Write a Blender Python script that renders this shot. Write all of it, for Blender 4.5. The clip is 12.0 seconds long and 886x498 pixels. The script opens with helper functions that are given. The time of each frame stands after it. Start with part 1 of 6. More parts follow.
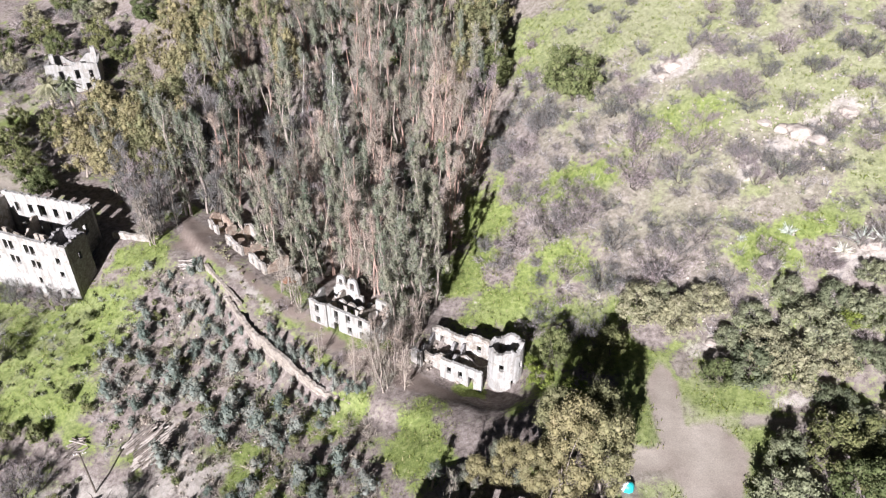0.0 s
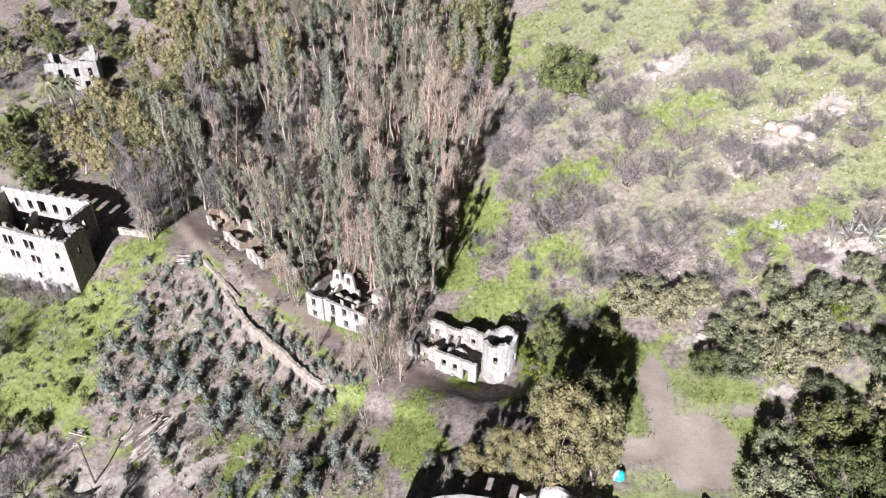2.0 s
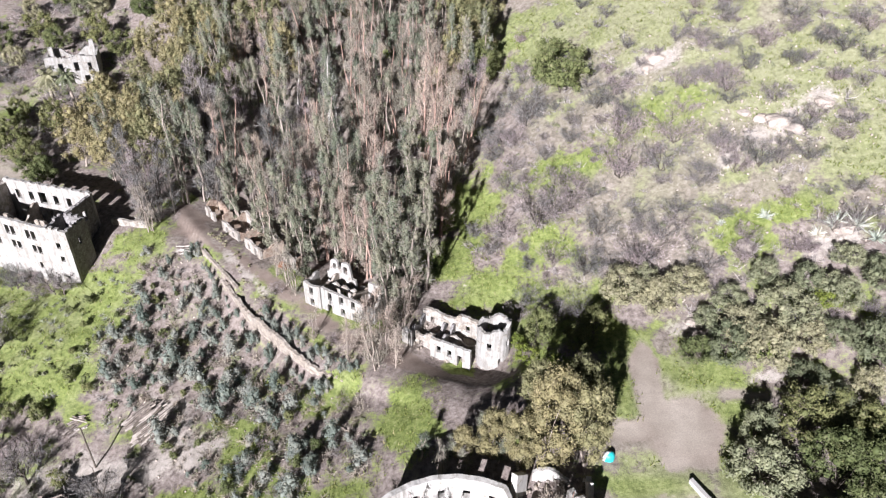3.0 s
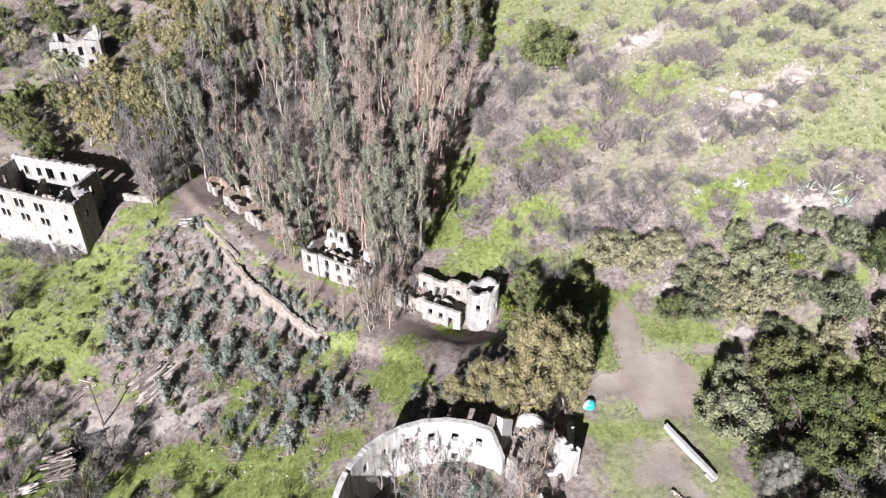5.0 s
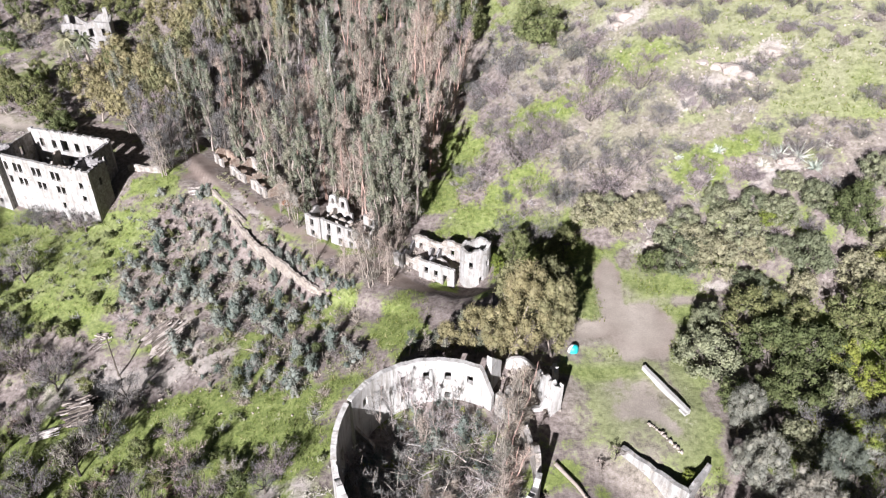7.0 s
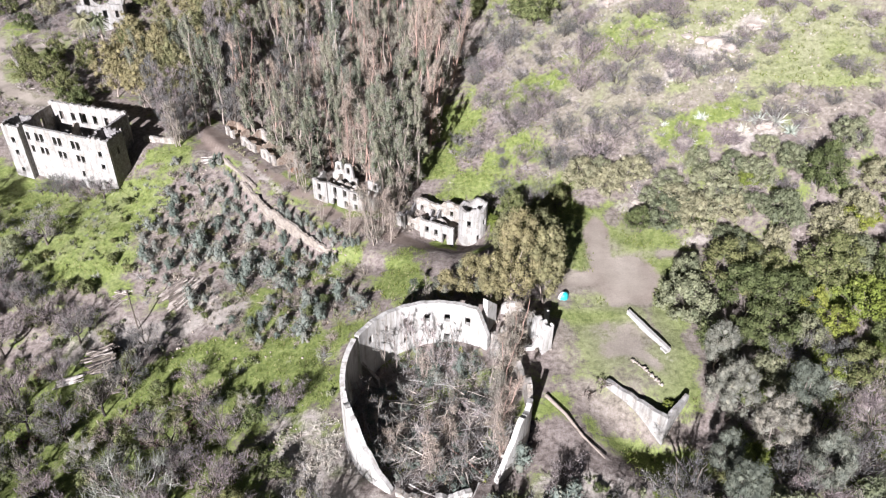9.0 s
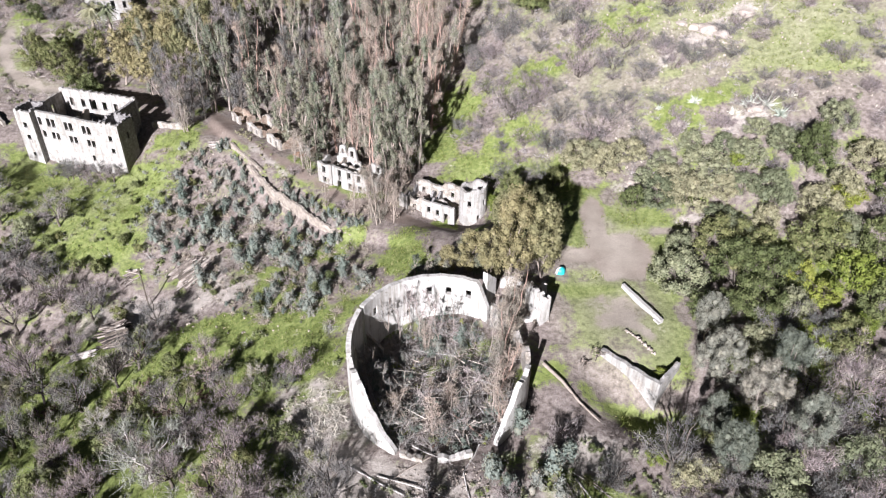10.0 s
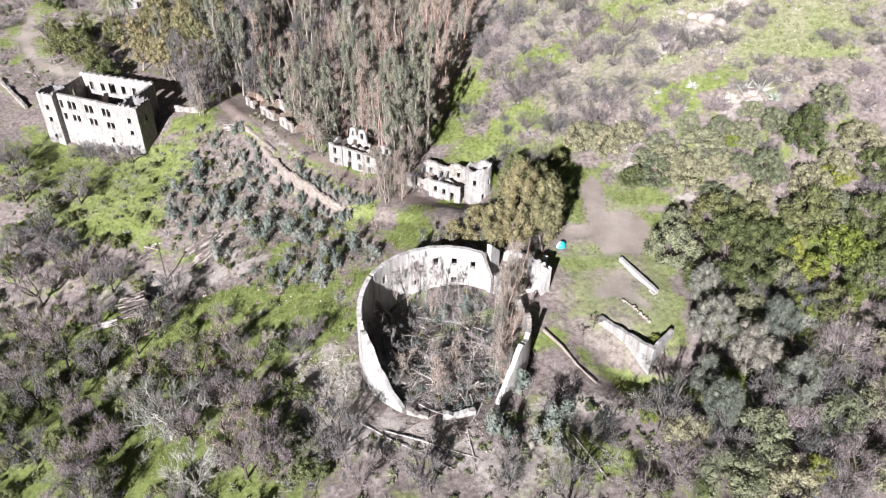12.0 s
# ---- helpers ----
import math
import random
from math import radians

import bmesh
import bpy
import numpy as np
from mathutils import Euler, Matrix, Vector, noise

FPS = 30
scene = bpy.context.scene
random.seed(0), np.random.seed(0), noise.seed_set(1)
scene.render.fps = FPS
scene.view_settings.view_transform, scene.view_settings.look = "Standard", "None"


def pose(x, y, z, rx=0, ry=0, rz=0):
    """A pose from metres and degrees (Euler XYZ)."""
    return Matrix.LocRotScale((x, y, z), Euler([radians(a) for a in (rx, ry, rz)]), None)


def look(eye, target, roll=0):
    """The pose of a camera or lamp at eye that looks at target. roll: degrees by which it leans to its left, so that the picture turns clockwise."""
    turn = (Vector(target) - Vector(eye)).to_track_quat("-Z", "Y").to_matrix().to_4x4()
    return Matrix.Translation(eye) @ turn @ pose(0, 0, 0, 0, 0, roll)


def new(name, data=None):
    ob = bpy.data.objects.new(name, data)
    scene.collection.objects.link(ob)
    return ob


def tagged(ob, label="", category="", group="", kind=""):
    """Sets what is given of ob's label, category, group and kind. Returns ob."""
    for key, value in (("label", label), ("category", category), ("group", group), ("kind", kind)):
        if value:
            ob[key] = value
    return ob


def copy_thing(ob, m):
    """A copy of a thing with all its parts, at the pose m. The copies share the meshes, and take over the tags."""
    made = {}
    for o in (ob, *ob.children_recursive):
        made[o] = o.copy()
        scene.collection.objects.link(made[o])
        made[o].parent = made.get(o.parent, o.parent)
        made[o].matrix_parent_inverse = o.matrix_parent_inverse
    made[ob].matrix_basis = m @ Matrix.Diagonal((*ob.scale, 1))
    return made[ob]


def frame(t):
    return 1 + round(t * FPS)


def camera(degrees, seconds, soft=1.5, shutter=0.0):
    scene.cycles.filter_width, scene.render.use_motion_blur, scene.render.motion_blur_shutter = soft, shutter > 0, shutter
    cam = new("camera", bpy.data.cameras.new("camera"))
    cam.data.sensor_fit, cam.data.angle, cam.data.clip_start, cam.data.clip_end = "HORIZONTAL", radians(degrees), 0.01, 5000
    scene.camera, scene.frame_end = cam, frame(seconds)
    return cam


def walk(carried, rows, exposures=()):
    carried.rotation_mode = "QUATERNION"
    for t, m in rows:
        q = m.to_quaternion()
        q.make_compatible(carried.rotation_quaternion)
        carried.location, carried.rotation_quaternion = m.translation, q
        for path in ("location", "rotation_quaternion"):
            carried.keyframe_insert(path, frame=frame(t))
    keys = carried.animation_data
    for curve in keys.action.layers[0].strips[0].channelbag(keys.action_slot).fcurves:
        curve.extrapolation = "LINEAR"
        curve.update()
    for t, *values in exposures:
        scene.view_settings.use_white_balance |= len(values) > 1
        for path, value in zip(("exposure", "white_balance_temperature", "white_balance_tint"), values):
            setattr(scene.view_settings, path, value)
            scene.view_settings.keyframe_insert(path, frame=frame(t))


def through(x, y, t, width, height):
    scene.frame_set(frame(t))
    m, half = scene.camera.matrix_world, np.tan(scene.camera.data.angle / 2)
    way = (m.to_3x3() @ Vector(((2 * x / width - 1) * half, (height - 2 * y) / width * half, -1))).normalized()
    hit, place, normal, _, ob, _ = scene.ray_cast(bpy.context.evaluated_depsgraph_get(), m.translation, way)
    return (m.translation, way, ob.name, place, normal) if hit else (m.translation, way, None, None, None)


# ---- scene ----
cam = camera(60.0, 12.0, soft=1.25)
# seconds, place in metres, tilt, lean and turn in degrees
ROWS = [
    (0.0, -0.0, 0.0, 94.0, 54.0, -0.0, 0.0),
    (0.5, 0.0, -0.05, 94.0, 54.17, 0.02, -0.04),
    (1.0, -0.07, -0.51, 94.12, 54.16, -0.06, -0.1),
    (1.5, 0.03, -1.29, 94.12, 54.16, -0.16, -0.11),
    (2.0, 0.3, -2.39, 94.07, 54.16, -0.2, -0.14),
    (2.5, 0.52, -3.85, 94.06, 54.15, -0.29, -0.18),
    (3.0, 0.67, -5.57, 94.08, 54.14, -0.39, -0.26),
    (5.0, 1.54, -14.58, 93.42, 54.1, -0.53, -0.48),
    (5.5, 1.68, -17.32, 93.28, 54.1, -0.58, -0.49),
    (6.0, 2.09, -20.06, 93.15, 54.06, -0.56, -0.43),
    (6.5, 2.27, -22.74, 93.1, 53.96, -0.56, -0.44),
    (7.0, 2.39, -25.68, 92.88, 53.95, -0.58, -0.44),
    (9.0, 2.29, -38.06, 92.24, 53.85, -0.64, -0.43),
    (9.5, 2.1, -41.27, 92.17, 53.8, -0.66, -0.43),
    (10.0, 1.92, -44.45, 92.09, 53.71, -0.67, -0.44),
    (10.5, 1.83, -47.63, 92.09, 53.5, -0.65, -0.33),
    (11.0, 1.65, -50.11, 92.15, 53.53, -0.71, -0.2),
    (11.5, 1.77, -51.69, 92.23, 53.57, -0.74, -0.04),
    (12.0, 1.72, -52.61, 92.25, 53.63, -0.78, 0.12),
]
walk(cam, [(t, pose(x, y, z, rx, ry, rz)) for t, x, y, z, rx, ry, rz in ROWS], [(0.0, 1.45, 6030, 16.5), (12.0, 1.45, 6030, 16.5)])


# ---- light ----
SUN_EL, SUN_AZ = radians(24), math.atan2(-0.345, -0.9386)
world = bpy.data.worlds.new("sky")
scene.world = world
world.use_nodes = True
wn = world.node_tree.nodes
sky = wn.new("ShaderNodeTexSky")
sky.sky_type, sky.sun_disc, sky.sun_elevation, sky.sun_rotation = "NISHITA", False, SUN_EL, SUN_AZ
sky.air_density, sky.dust_density = 1.0, 1.5
wn["Background"].inputs["Strength"].default_value = 0.0066
world.node_tree.links.new(sky.outputs["Color"], wn["Background"].inputs["Color"])
sun = new("sun", bpy.data.lights.new("sun", "SUN"))
sun.data.energy, sun.data.angle, sun.data.color = 5.0, radians(0.53), (1.0, 0.975, 0.95)
sun.matrix_world = look((-34.5, -93.86, 100 * math.tan(SUN_EL)), (0, 0, 0))


# ---- materials ----
def material(name, rough=0.85, spec=0.25):
    m = bpy.data.materials.new(name)
    m.use_nodes = True
    n, l = m.node_tree.nodes, m.node_tree.links
    b = n["Principled BSDF"]
    b.inputs["Roughness"].default_value = rough
    b.inputs["Specular IOR Level"].default_value = spec
    return m, n, l, b


def noise_node(n, l, scale, detail=4.0, rough=0.6, vector=None):
    t = n.new("ShaderNodeTexNoise")
    t.inputs["Scale"].default_value, t.inputs["Detail"].default_value, t.inputs["Roughness"].default_value = scale, detail, rough
    if vector is None:
        g = n.new("ShaderNodeNewGeometry")
        vector = g.outputs["Position"]
    l.new(vector, t.inputs["Vector"])
    return t.outputs["Fac"]


def ramp(n, l, fac, stops):
    r = n.new("ShaderNodeValToRGB")
    while len(r.color_ramp.elements) < len(stops):
        r.color_ramp.elements.new(0.5)
    for e, (p, c) in zip(r.color_ramp.elements, stops):
        e.position, e.color = p, (*c, 1)
    l.new(fac, r.inputs["Fac"])
    return r.outputs["Color"]


def mix(n, l, fac, a, b, blend="MIX"):
    x = n.new("ShaderNodeMix")
    x.data_type, x.blend_type = "RGBA", blend
    for sock, v in ((x.inputs[0], fac), (x.inputs[6], a), (x.inputs[7], b)):
        if isinstance(v, (int, float)):
            sock.default_value = v
        elif isinstance(v, tuple):
            sock.default_value = (*v, 1)
        else:
            l.new(v, sock)
    return x.outputs[2]


def math_node(n, l, op, a, b=0.0, clamp=False):
    x = n.new("ShaderNodeMath")
    x.operation, x.use_clamp = op, clamp
    for sock, v in ((x.inputs[0], a), (x.inputs[1], b)):
        if isinstance(v, (int, float)):
            sock.default_value = v
        else:
            l.new(v, sock)
    return x.outputs[0]


def bump(n, l, b, height, strength, distance):
    u = n.new("ShaderNodeBump")
    u.inputs["Strength"].default_value, u.inputs["Distance"].default_value = strength, distance
    l.new(height, u.inputs["Height"])
    l.new(u.outputs["Normal"], b.inputs["Normal"])


def island_random(n):
    return n.new("ShaderNodeNewGeometry").outputs["Random Per Island"]


def thing_random(n):
    return n.new("ShaderNodeObjectInfo").outputs["Random"]


def leaf_material(name, dark, light, dry, dry_share=0.15, through=0.12):
    """Leaves: each leaf and each plant has its own shade; some leaves are dry."""
    m, n, l, b = material(name, 0.7, 0.15)
    per_leaf = ramp(n, l, island_random(n), [(0.0, dark), (1 - dry_share - 0.1, light), (1 - dry_share + 0.02, dry), (1.0, dry)])
    per_plant = ramp(n, l, thing_random(n), [(0.0, (0.56, 0.64, 0.58)), (0.35, (0.88, 0.94, 0.88)), (0.75, (1.08, 1.05, 1.0)), (1.0, (1.2, 1.15, 1.1))])
    patch = ramp(n, l, noise_node(n, l, 0.6, 2.0), [(0.3, (0.82, 0.84, 0.82)), (0.7, (1.12, 1.08, 1.0))])
    c = mix(n, l, 1.0, mix(n, l, 1.0, per_leaf, per_plant, "MULTIPLY"), patch, "MULTIPLY")
    l.new(c, b.inputs["Base Color"])
    if through:
        t = n.new("ShaderNodeBsdfTranslucent")
        l.new(c, t.inputs["Color"])
        s = n.new("ShaderNodeMixShader")
        s.inputs[0].default_value = through
        l.new(b.outputs[0], s.inputs[1])
        l.new(t.outputs[0], s.inputs[2])
        l.new(s.outputs[0], n["Material Output"].inputs["Surface"])
    return m


def plain_material(name, dark, light, scale, rough=0.9, depth=0.05, spec=0.2):
    """A mottled surface: coarse stains, fine grain and relief."""
    m, n, l, b = material(name, rough, spec)
    coarse = ramp(n, l, noise_node(n, l, scale, 5.0), [(0.3, dark), (0.7, light)])
    fine = ramp(n, l, noise_node(n, l, scale * 9, 3.0), [(0.3, (0.8, 0.8, 0.8)), (0.7, (1.1, 1.1, 1.1))])
    own = ramp(n, l, thing_random(n), [(0.0, (0.88, 0.88, 0.88)), (1.0, (1.1, 1.08, 1.05))])
    l.new(mix(n, l, 1.0, mix(n, l, 1.0, coarse, fine, "MULTIPLY"), own, "MULTIPLY"), b.inputs["Base Color"])
    if depth:
        bump(n, l, b, noise_node(n, l, scale * 6, 4.0), 0.7, depth)
    return m


def plaster_material(name, white, stone, worn):
    """Old lime plaster: fallen in patches down to the rubble stone, with grey runs and stains."""
    m, n, l, b = material(name, 0.9, 0.15)
    geo = n.new("ShaderNodeNewGeometry")
    vor = n.new("ShaderNodeTexVoronoi")
    vor.feature, vor.inputs["Scale"].default_value = "F1", 2.2
    l.new(geo.outputs["Position"], vor.inputs["Vector"])
    edge = n.new("ShaderNodeTexVoronoi")
    edge.feature, edge.inputs["Scale"].default_value = "DISTANCE_TO_EDGE", 2.2
    l.new(geo.outputs["Position"], edge.inputs["Vector"])
    shade = n.new("ShaderNodeSeparateColor")
    l.new(vor.outputs["Color"], shade.inputs[0])
    rubble = mix(n, l, 1.0, ramp(n, l, shade.outputs[0], [(0.0, tuple(v * 0.7 for v in stone)), (1.0, tuple(v * 1.2 for v in stone))]),
                 ramp(n, l, edge.outputs["Distance"], [(0.0, (0.6, 0.58, 0.55)), (0.12, (1, 1, 1))]), "MULTIPLY")
    lime = ramp(n, l, noise_node(n, l, 0.5, 6.0, 0.65), [(0.32, tuple(v * 0.8 for v in white)), (0.6, white)])
    stain = n.new("ShaderNodeMapping")
    stain.inputs["Scale"].default_value = (1.2, 1.2, 0.16)
    l.new(geo.outputs["Position"], stain.inputs["Vector"])
    runs = ramp(n, l, noise_node(n, l, 1.0, 5.0, 0.7, stain.outputs[0]), [(0.35, (0.58, 0.56, 0.53)), (0.55, (1, 1, 1))])
    lime = mix(n, l, 1.0, lime, runs, "MULTIPLY")
    gone = ramp(n, l, noise_node(n, l, 0.8, 6.0, 0.7), [(worn - 0.05, (1, 1, 1)), (worn + 0.05, (0, 0, 0))])
    l.new(mix(n, l, gone, lime, rubble), b.inputs["Base Color"])
    bump(n, l, b, mix(n, l, gone, noise_node(n, l, 3.0, 5.0), edge.outputs["Distance"]), 0.4, 0.06)
    return m


PLASTER = plaster_material("lime_plaster", (0.345, 0.333, 0.312), (0.27, 0.245, 0.215), 0.43)
PLASTER_WORN = plaster_material("worn_plaster", (0.37, 0.345, 0.315), (0.25, 0.22, 0.185), 0.49)
PLASTER_ARENA = plaster_material("arena_plaster", (0.48, 0.463, 0.432), (0.34, 0.305, 0.26), 0.36)
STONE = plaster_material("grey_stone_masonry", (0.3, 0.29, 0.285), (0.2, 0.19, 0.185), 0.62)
RUBBLE = plaster_material("rubble_masonry", (0.35, 0.315, 0.275), (0.29, 0.25, 0.21), 0.55)
EARTH_WALL = plaster_material("earth_wall", (0.36, 0.3, 0.24), (0.27, 0.2, 0.155), 0.52)
BARK = plain_material("pale_bark", (0.2, 0.165, 0.14), (0.36, 0.31, 0.27), 0.7, 0.9, 0.03)
BARK_RED = plain_material("red_brown_bark", (0.24, 0.15, 0.12), (0.42, 0.3, 0.25), 0.7, 0.9, 0.03)
BARK_DARK = plain_material("dark_bark", (0.06, 0.05, 0.04), (0.14, 0.12, 0.1), 0.8, 0.95, 0.03)
BARK_BLACK = plain_material("black_bark", (0.02, 0.017, 0.015), (0.06, 0.05, 0.045), 0.8, 0.95, 0.03)
BARK_GREY = plain_material("grey_bark", (0.3, 0.28, 0.26), (0.52, 0.5, 0.48), 0.9, 0.95, 0.03)
TIMBER = plain_material("weathered_timber", (0.2, 0.17, 0.15), (0.4, 0.36, 0.32), 1.5, 0.9, 0.02)
TIMBER_DARK = plain_material("dark_timber", (0.07, 0.06, 0.05), (0.24, 0.2, 0.175), 1.5, 0.9, 0.02)
TIMBER_PALE = plain_material("fresh_cut_timber", (0.36, 0.33, 0.3), (0.54, 0.5, 0.46), 1.5, 0.85, 0.02)
CONCRETE = plain_material("pale_concrete", (0.34, 0.325, 0.3), (0.46, 0.445, 0.42), 0.8, 0.85, 0.02)
ROCK = plain_material("pale_rock", (0.26, 0.22, 0.19), (0.44, 0.39, 0.34), 0.9, 0.95, 0.1)
TARP = plain_material("turquoise_sheet", (0.02, 0.4, 0.42), (0.04, 0.55, 0.55), 1.0, 0.45, 0.01, 0.4)
TARP_WHITE = plain_material("white_sheet", (0.72, 0.74, 0.75), (0.82, 0.83, 0.84), 1.0, 0.45, 0.01, 0.4)
RUST = plain_material("rusty_sheet_metal", (0.2, 0.08, 0.04), (0.4, 0.2, 0.12), 1.2, 0.7, 0.02)
EUC_LEAF = leaf_material("eucalyptus_leaf", (0.122, 0.132, 0.1), (0.207, 0.212, 0.168), (0.228, 0.21, 0.175), 0.15)
EUC_OLIVE = leaf_material("olive_eucalyptus_leaf", (0.157, 0.146, 0.08), (0.232, 0.212, 0.12), (0.24, 0.214, 0.135), 0.15)
EUC_DRY = leaf_material("dry_eucalyptus_leaf", (0.2, 0.165, 0.14), (0.31, 0.262, 0.222), (0.34, 0.28, 0.235), 0.3)
OAK_LEAF = leaf_material("dark_evergreen_leaf", (0.092, 0.104, 0.045), (0.155, 0.165, 0.074), (0.185, 0.18, 0.1), 0.1)
OLIVE_LEAF = leaf_material("olive_green_leaf", (0.165, 0.165, 0.105), (0.242, 0.24, 0.162), (0.26, 0.248, 0.18), 0.15)
LIME_LEAF = leaf_material("yellow_green_leaf", (0.15, 0.175, 0.035), (0.21, 0.235, 0.055), (0.23, 0.23, 0.08), 0.1)
GREY_LEAF = leaf_material("silvery_leaf", (0.14, 0.138, 0.122), (0.25, 0.245, 0.222), (0.27, 0.255, 0.225), 0.2)
BLUE_LEAF = leaf_material("blue_grey_leaf", (0.13, 0.144, 0.137), (0.228, 0.243, 0.232), (0.225, 0.215, 0.19), 0.12)
BRACKEN = leaf_material("dead_bracken", (0.15, 0.085, 0.075), (0.24, 0.145, 0.125), (0.28, 0.19, 0.16), 0.2)
GRASS_LEAF = leaf_material("fresh_grass", (0.11, 0.145, 0.03), (0.195, 0.235, 0.06), (0.3, 0.275, 0.15), 0.15, 0.4)
TWIG = leaf_material("bare_twig", (0.11, 0.097, 0.102), (0.32, 0.288, 0.302), (0.4, 0.36, 0.37), 0.2, 0.0)
TWIG_MAUVE = leaf_material("mauve_twig", (0.1, 0.087, 0.094), (0.25, 0.218, 0.235), (0.32, 0.28, 0.295), 0.15, 0.0)
TWIG_DARK = leaf_material("dark_dead_twig", (0.07, 0.058, 0.054), (0.22, 0.185, 0.175), (0.36, 0.31, 0.29), 0.3, 0.0)
TWIG_PALE = leaf_material("pale_bare_twig", (0.26, 0.24, 0.23), (0.4, 0.375, 0.355), (0.44, 0.41, 0.38), 0.2, 0.0)
TWIG_RED = leaf_material("red_brown_twig", (0.18, 0.146, 0.134), (0.325, 0.278, 0.252), (0.355, 0.306, 0.275), 0.2, 0.0)
AGAVE_LEAF = leaf_material("pale_agave_leaf", (0.38, 0.39, 0.37), (0.56, 0.57, 0.54), (0.5, 0.47, 0.42), 0.2, 0.1)


def ground_material():
    m, n, l, b = material("hillside_ground", 0.95, 0.1)
    masks = {}
    for key in ("green", "dirt", "pale", "bleach"):
        a = n.new("ShaderNodeAttribute")
        a.attribute_name = key
        masks[key] = a.outputs["Fac"]
    fine = noise_node(n, l, 1.1, 6.0, 0.7)
    finer = noise_node(n, l, 5.0, 4.0, 0.7)
    broad = noise_node(n, l, 0.18, 4.0, 0.6)
    litter = ramp(n, l, fine, [(0.28, (0.07, 0.056, 0.05)), (0.45, (0.165, 0.136, 0.122)), (0.62, (0.265, 0.225, 0.205)), (0.78, (0.36, 0.32, 0.29))])
    grass = ramp(n, l, fine, [(0.27, (0.05, 0.062, 0.02)), (0.42, (0.125, 0.155, 0.046)), (0.58, (0.195, 0.228, 0.075)), (0.75, (0.28, 0.275, 0.145))])
    dry = ramp(n, l, fine, [(0.28, (0.135, 0.128, 0.08)), (0.5, (0.228, 0.225, 0.142)), (0.7, (0.29, 0.275, 0.195))])
    dirt = ramp(n, l, broad, [(0.3, (0.13, 0.098, 0.084)), (0.7, (0.24, 0.195, 0.165))])
    light_dirt = ramp(n, l, broad, [(0.3, (0.222, 0.19, 0.158)), (0.7, (0.31, 0.272, 0.232))])
    dirt = mix(n, l, masks["bleach"], dirt, light_dirt)
    pale = ramp(n, l, fine, [(0.3, (0.24, 0.21, 0.18)), (0.7, (0.4, 0.362, 0.328))])
    litter = mix(n, l, math_node(n, l, "MULTIPLY", masks["bleach"], 0.5), litter, dry)
    grass = mix(n, l, math_node(n, l, "MULTIPLY", masks["bleach"], 0.82), grass, dry)
    speck = ramp(n, l, finer, [(0.3, (0.8, 0.8, 0.8)), (0.7, (1.14, 1.14, 1.12))])

    def gate(mask, sharp=5.0, grain=0.5):
        wob = math_node(n, l, "MULTIPLY", math_node(n, l, "SUBTRACT", fine, 0.5), grain * 2)
        wob2 = math_node(n, l, "MULTIPLY", math_node(n, l, "SUBTRACT", finer, 0.5), grain)
        v = math_node(n, l, "ADD", math_node(n, l, "ADD", mask, wob), wob2)
        return math_node(n, l, "ADD", math_node(n, l, "MULTIPLY", math_node(n, l, "SUBTRACT", v, 0.5), sharp), 0.5, True)

    c = mix(n, l, gate(masks["green"]), litter, grass)
    c = mix(n, l, gate(masks["dirt"], 2.6, 0.5), c, dirt)
    c = mix(n, l, gate(masks["pale"], 3.0), c, pale)
    l.new(mix(n, l, 1.0, c, speck, "MULTIPLY"), b.inputs["Base Color"])
    rough = math_node(n, l, "ADD", fine, math_node(n, l, "MULTIPLY", finer, 0.4))
    even = math_node(n, l, "SUBTRACT", 1.0, math_node(n, l, "MULTIPLY", masks["dirt"], 0.85))
    bump(n, l, b, math_node(n, l, "MULTIPLY", rough, even), 0.8, 0.2)
    return m


GROUND = ground_material()


# ---- lie of the land ----
WALL_LINE = [(-49.5, 126.5), (-47.5, 123.5), (-41.9, 114.2), (-35.9, 106.1), (-28.4, 98.6), (-21.5, 91.8), (-14.8, 87.7)]


def softplus(u):
    return np.logaddexp(0, u)


def knoll(x, y, cx, cy, sx, sy, rot, amp):
    c, s = math.cos(radians(rot)), math.sin(radians(rot))
    u, v = (x - cx) * c + (y - cy) * s, -(x - cx) * s + (y - cy) * c
    return amp * np.exp(-((u / sx) ** 2) - (v / sy) ** 2)


def below_wall(x, y):
    """How far the ground lies below the terrace, on the downhill side of the retaining wall."""
    best, side = np.full(np.shape(x), 1e9), np.zeros(np.shape(x))
    for (ax, ay), (bx, by) in zip(WALL_LINE, WALL_LINE[1:]):
        dx, dy = bx - ax, by - ay
        n = math.hypot(dx, dy)
        t = np.clip(((x - ax) * dx + (y - ay) * dy) / n**2, 0, 1)
        d = np.hypot(x - ax - t * dx, y - ay - t * dy)
        cross = (dx * (y - ay) - dy * (x - ax)) / n
        side = np.where(d < best, -cross, side)
        best = np.minimum(d, best)
    drop = np.clip((side + 0.2) / 0.9, 0, 1) * np.exp(-((best / 14.0) ** 2))
    return 1.8 * drop


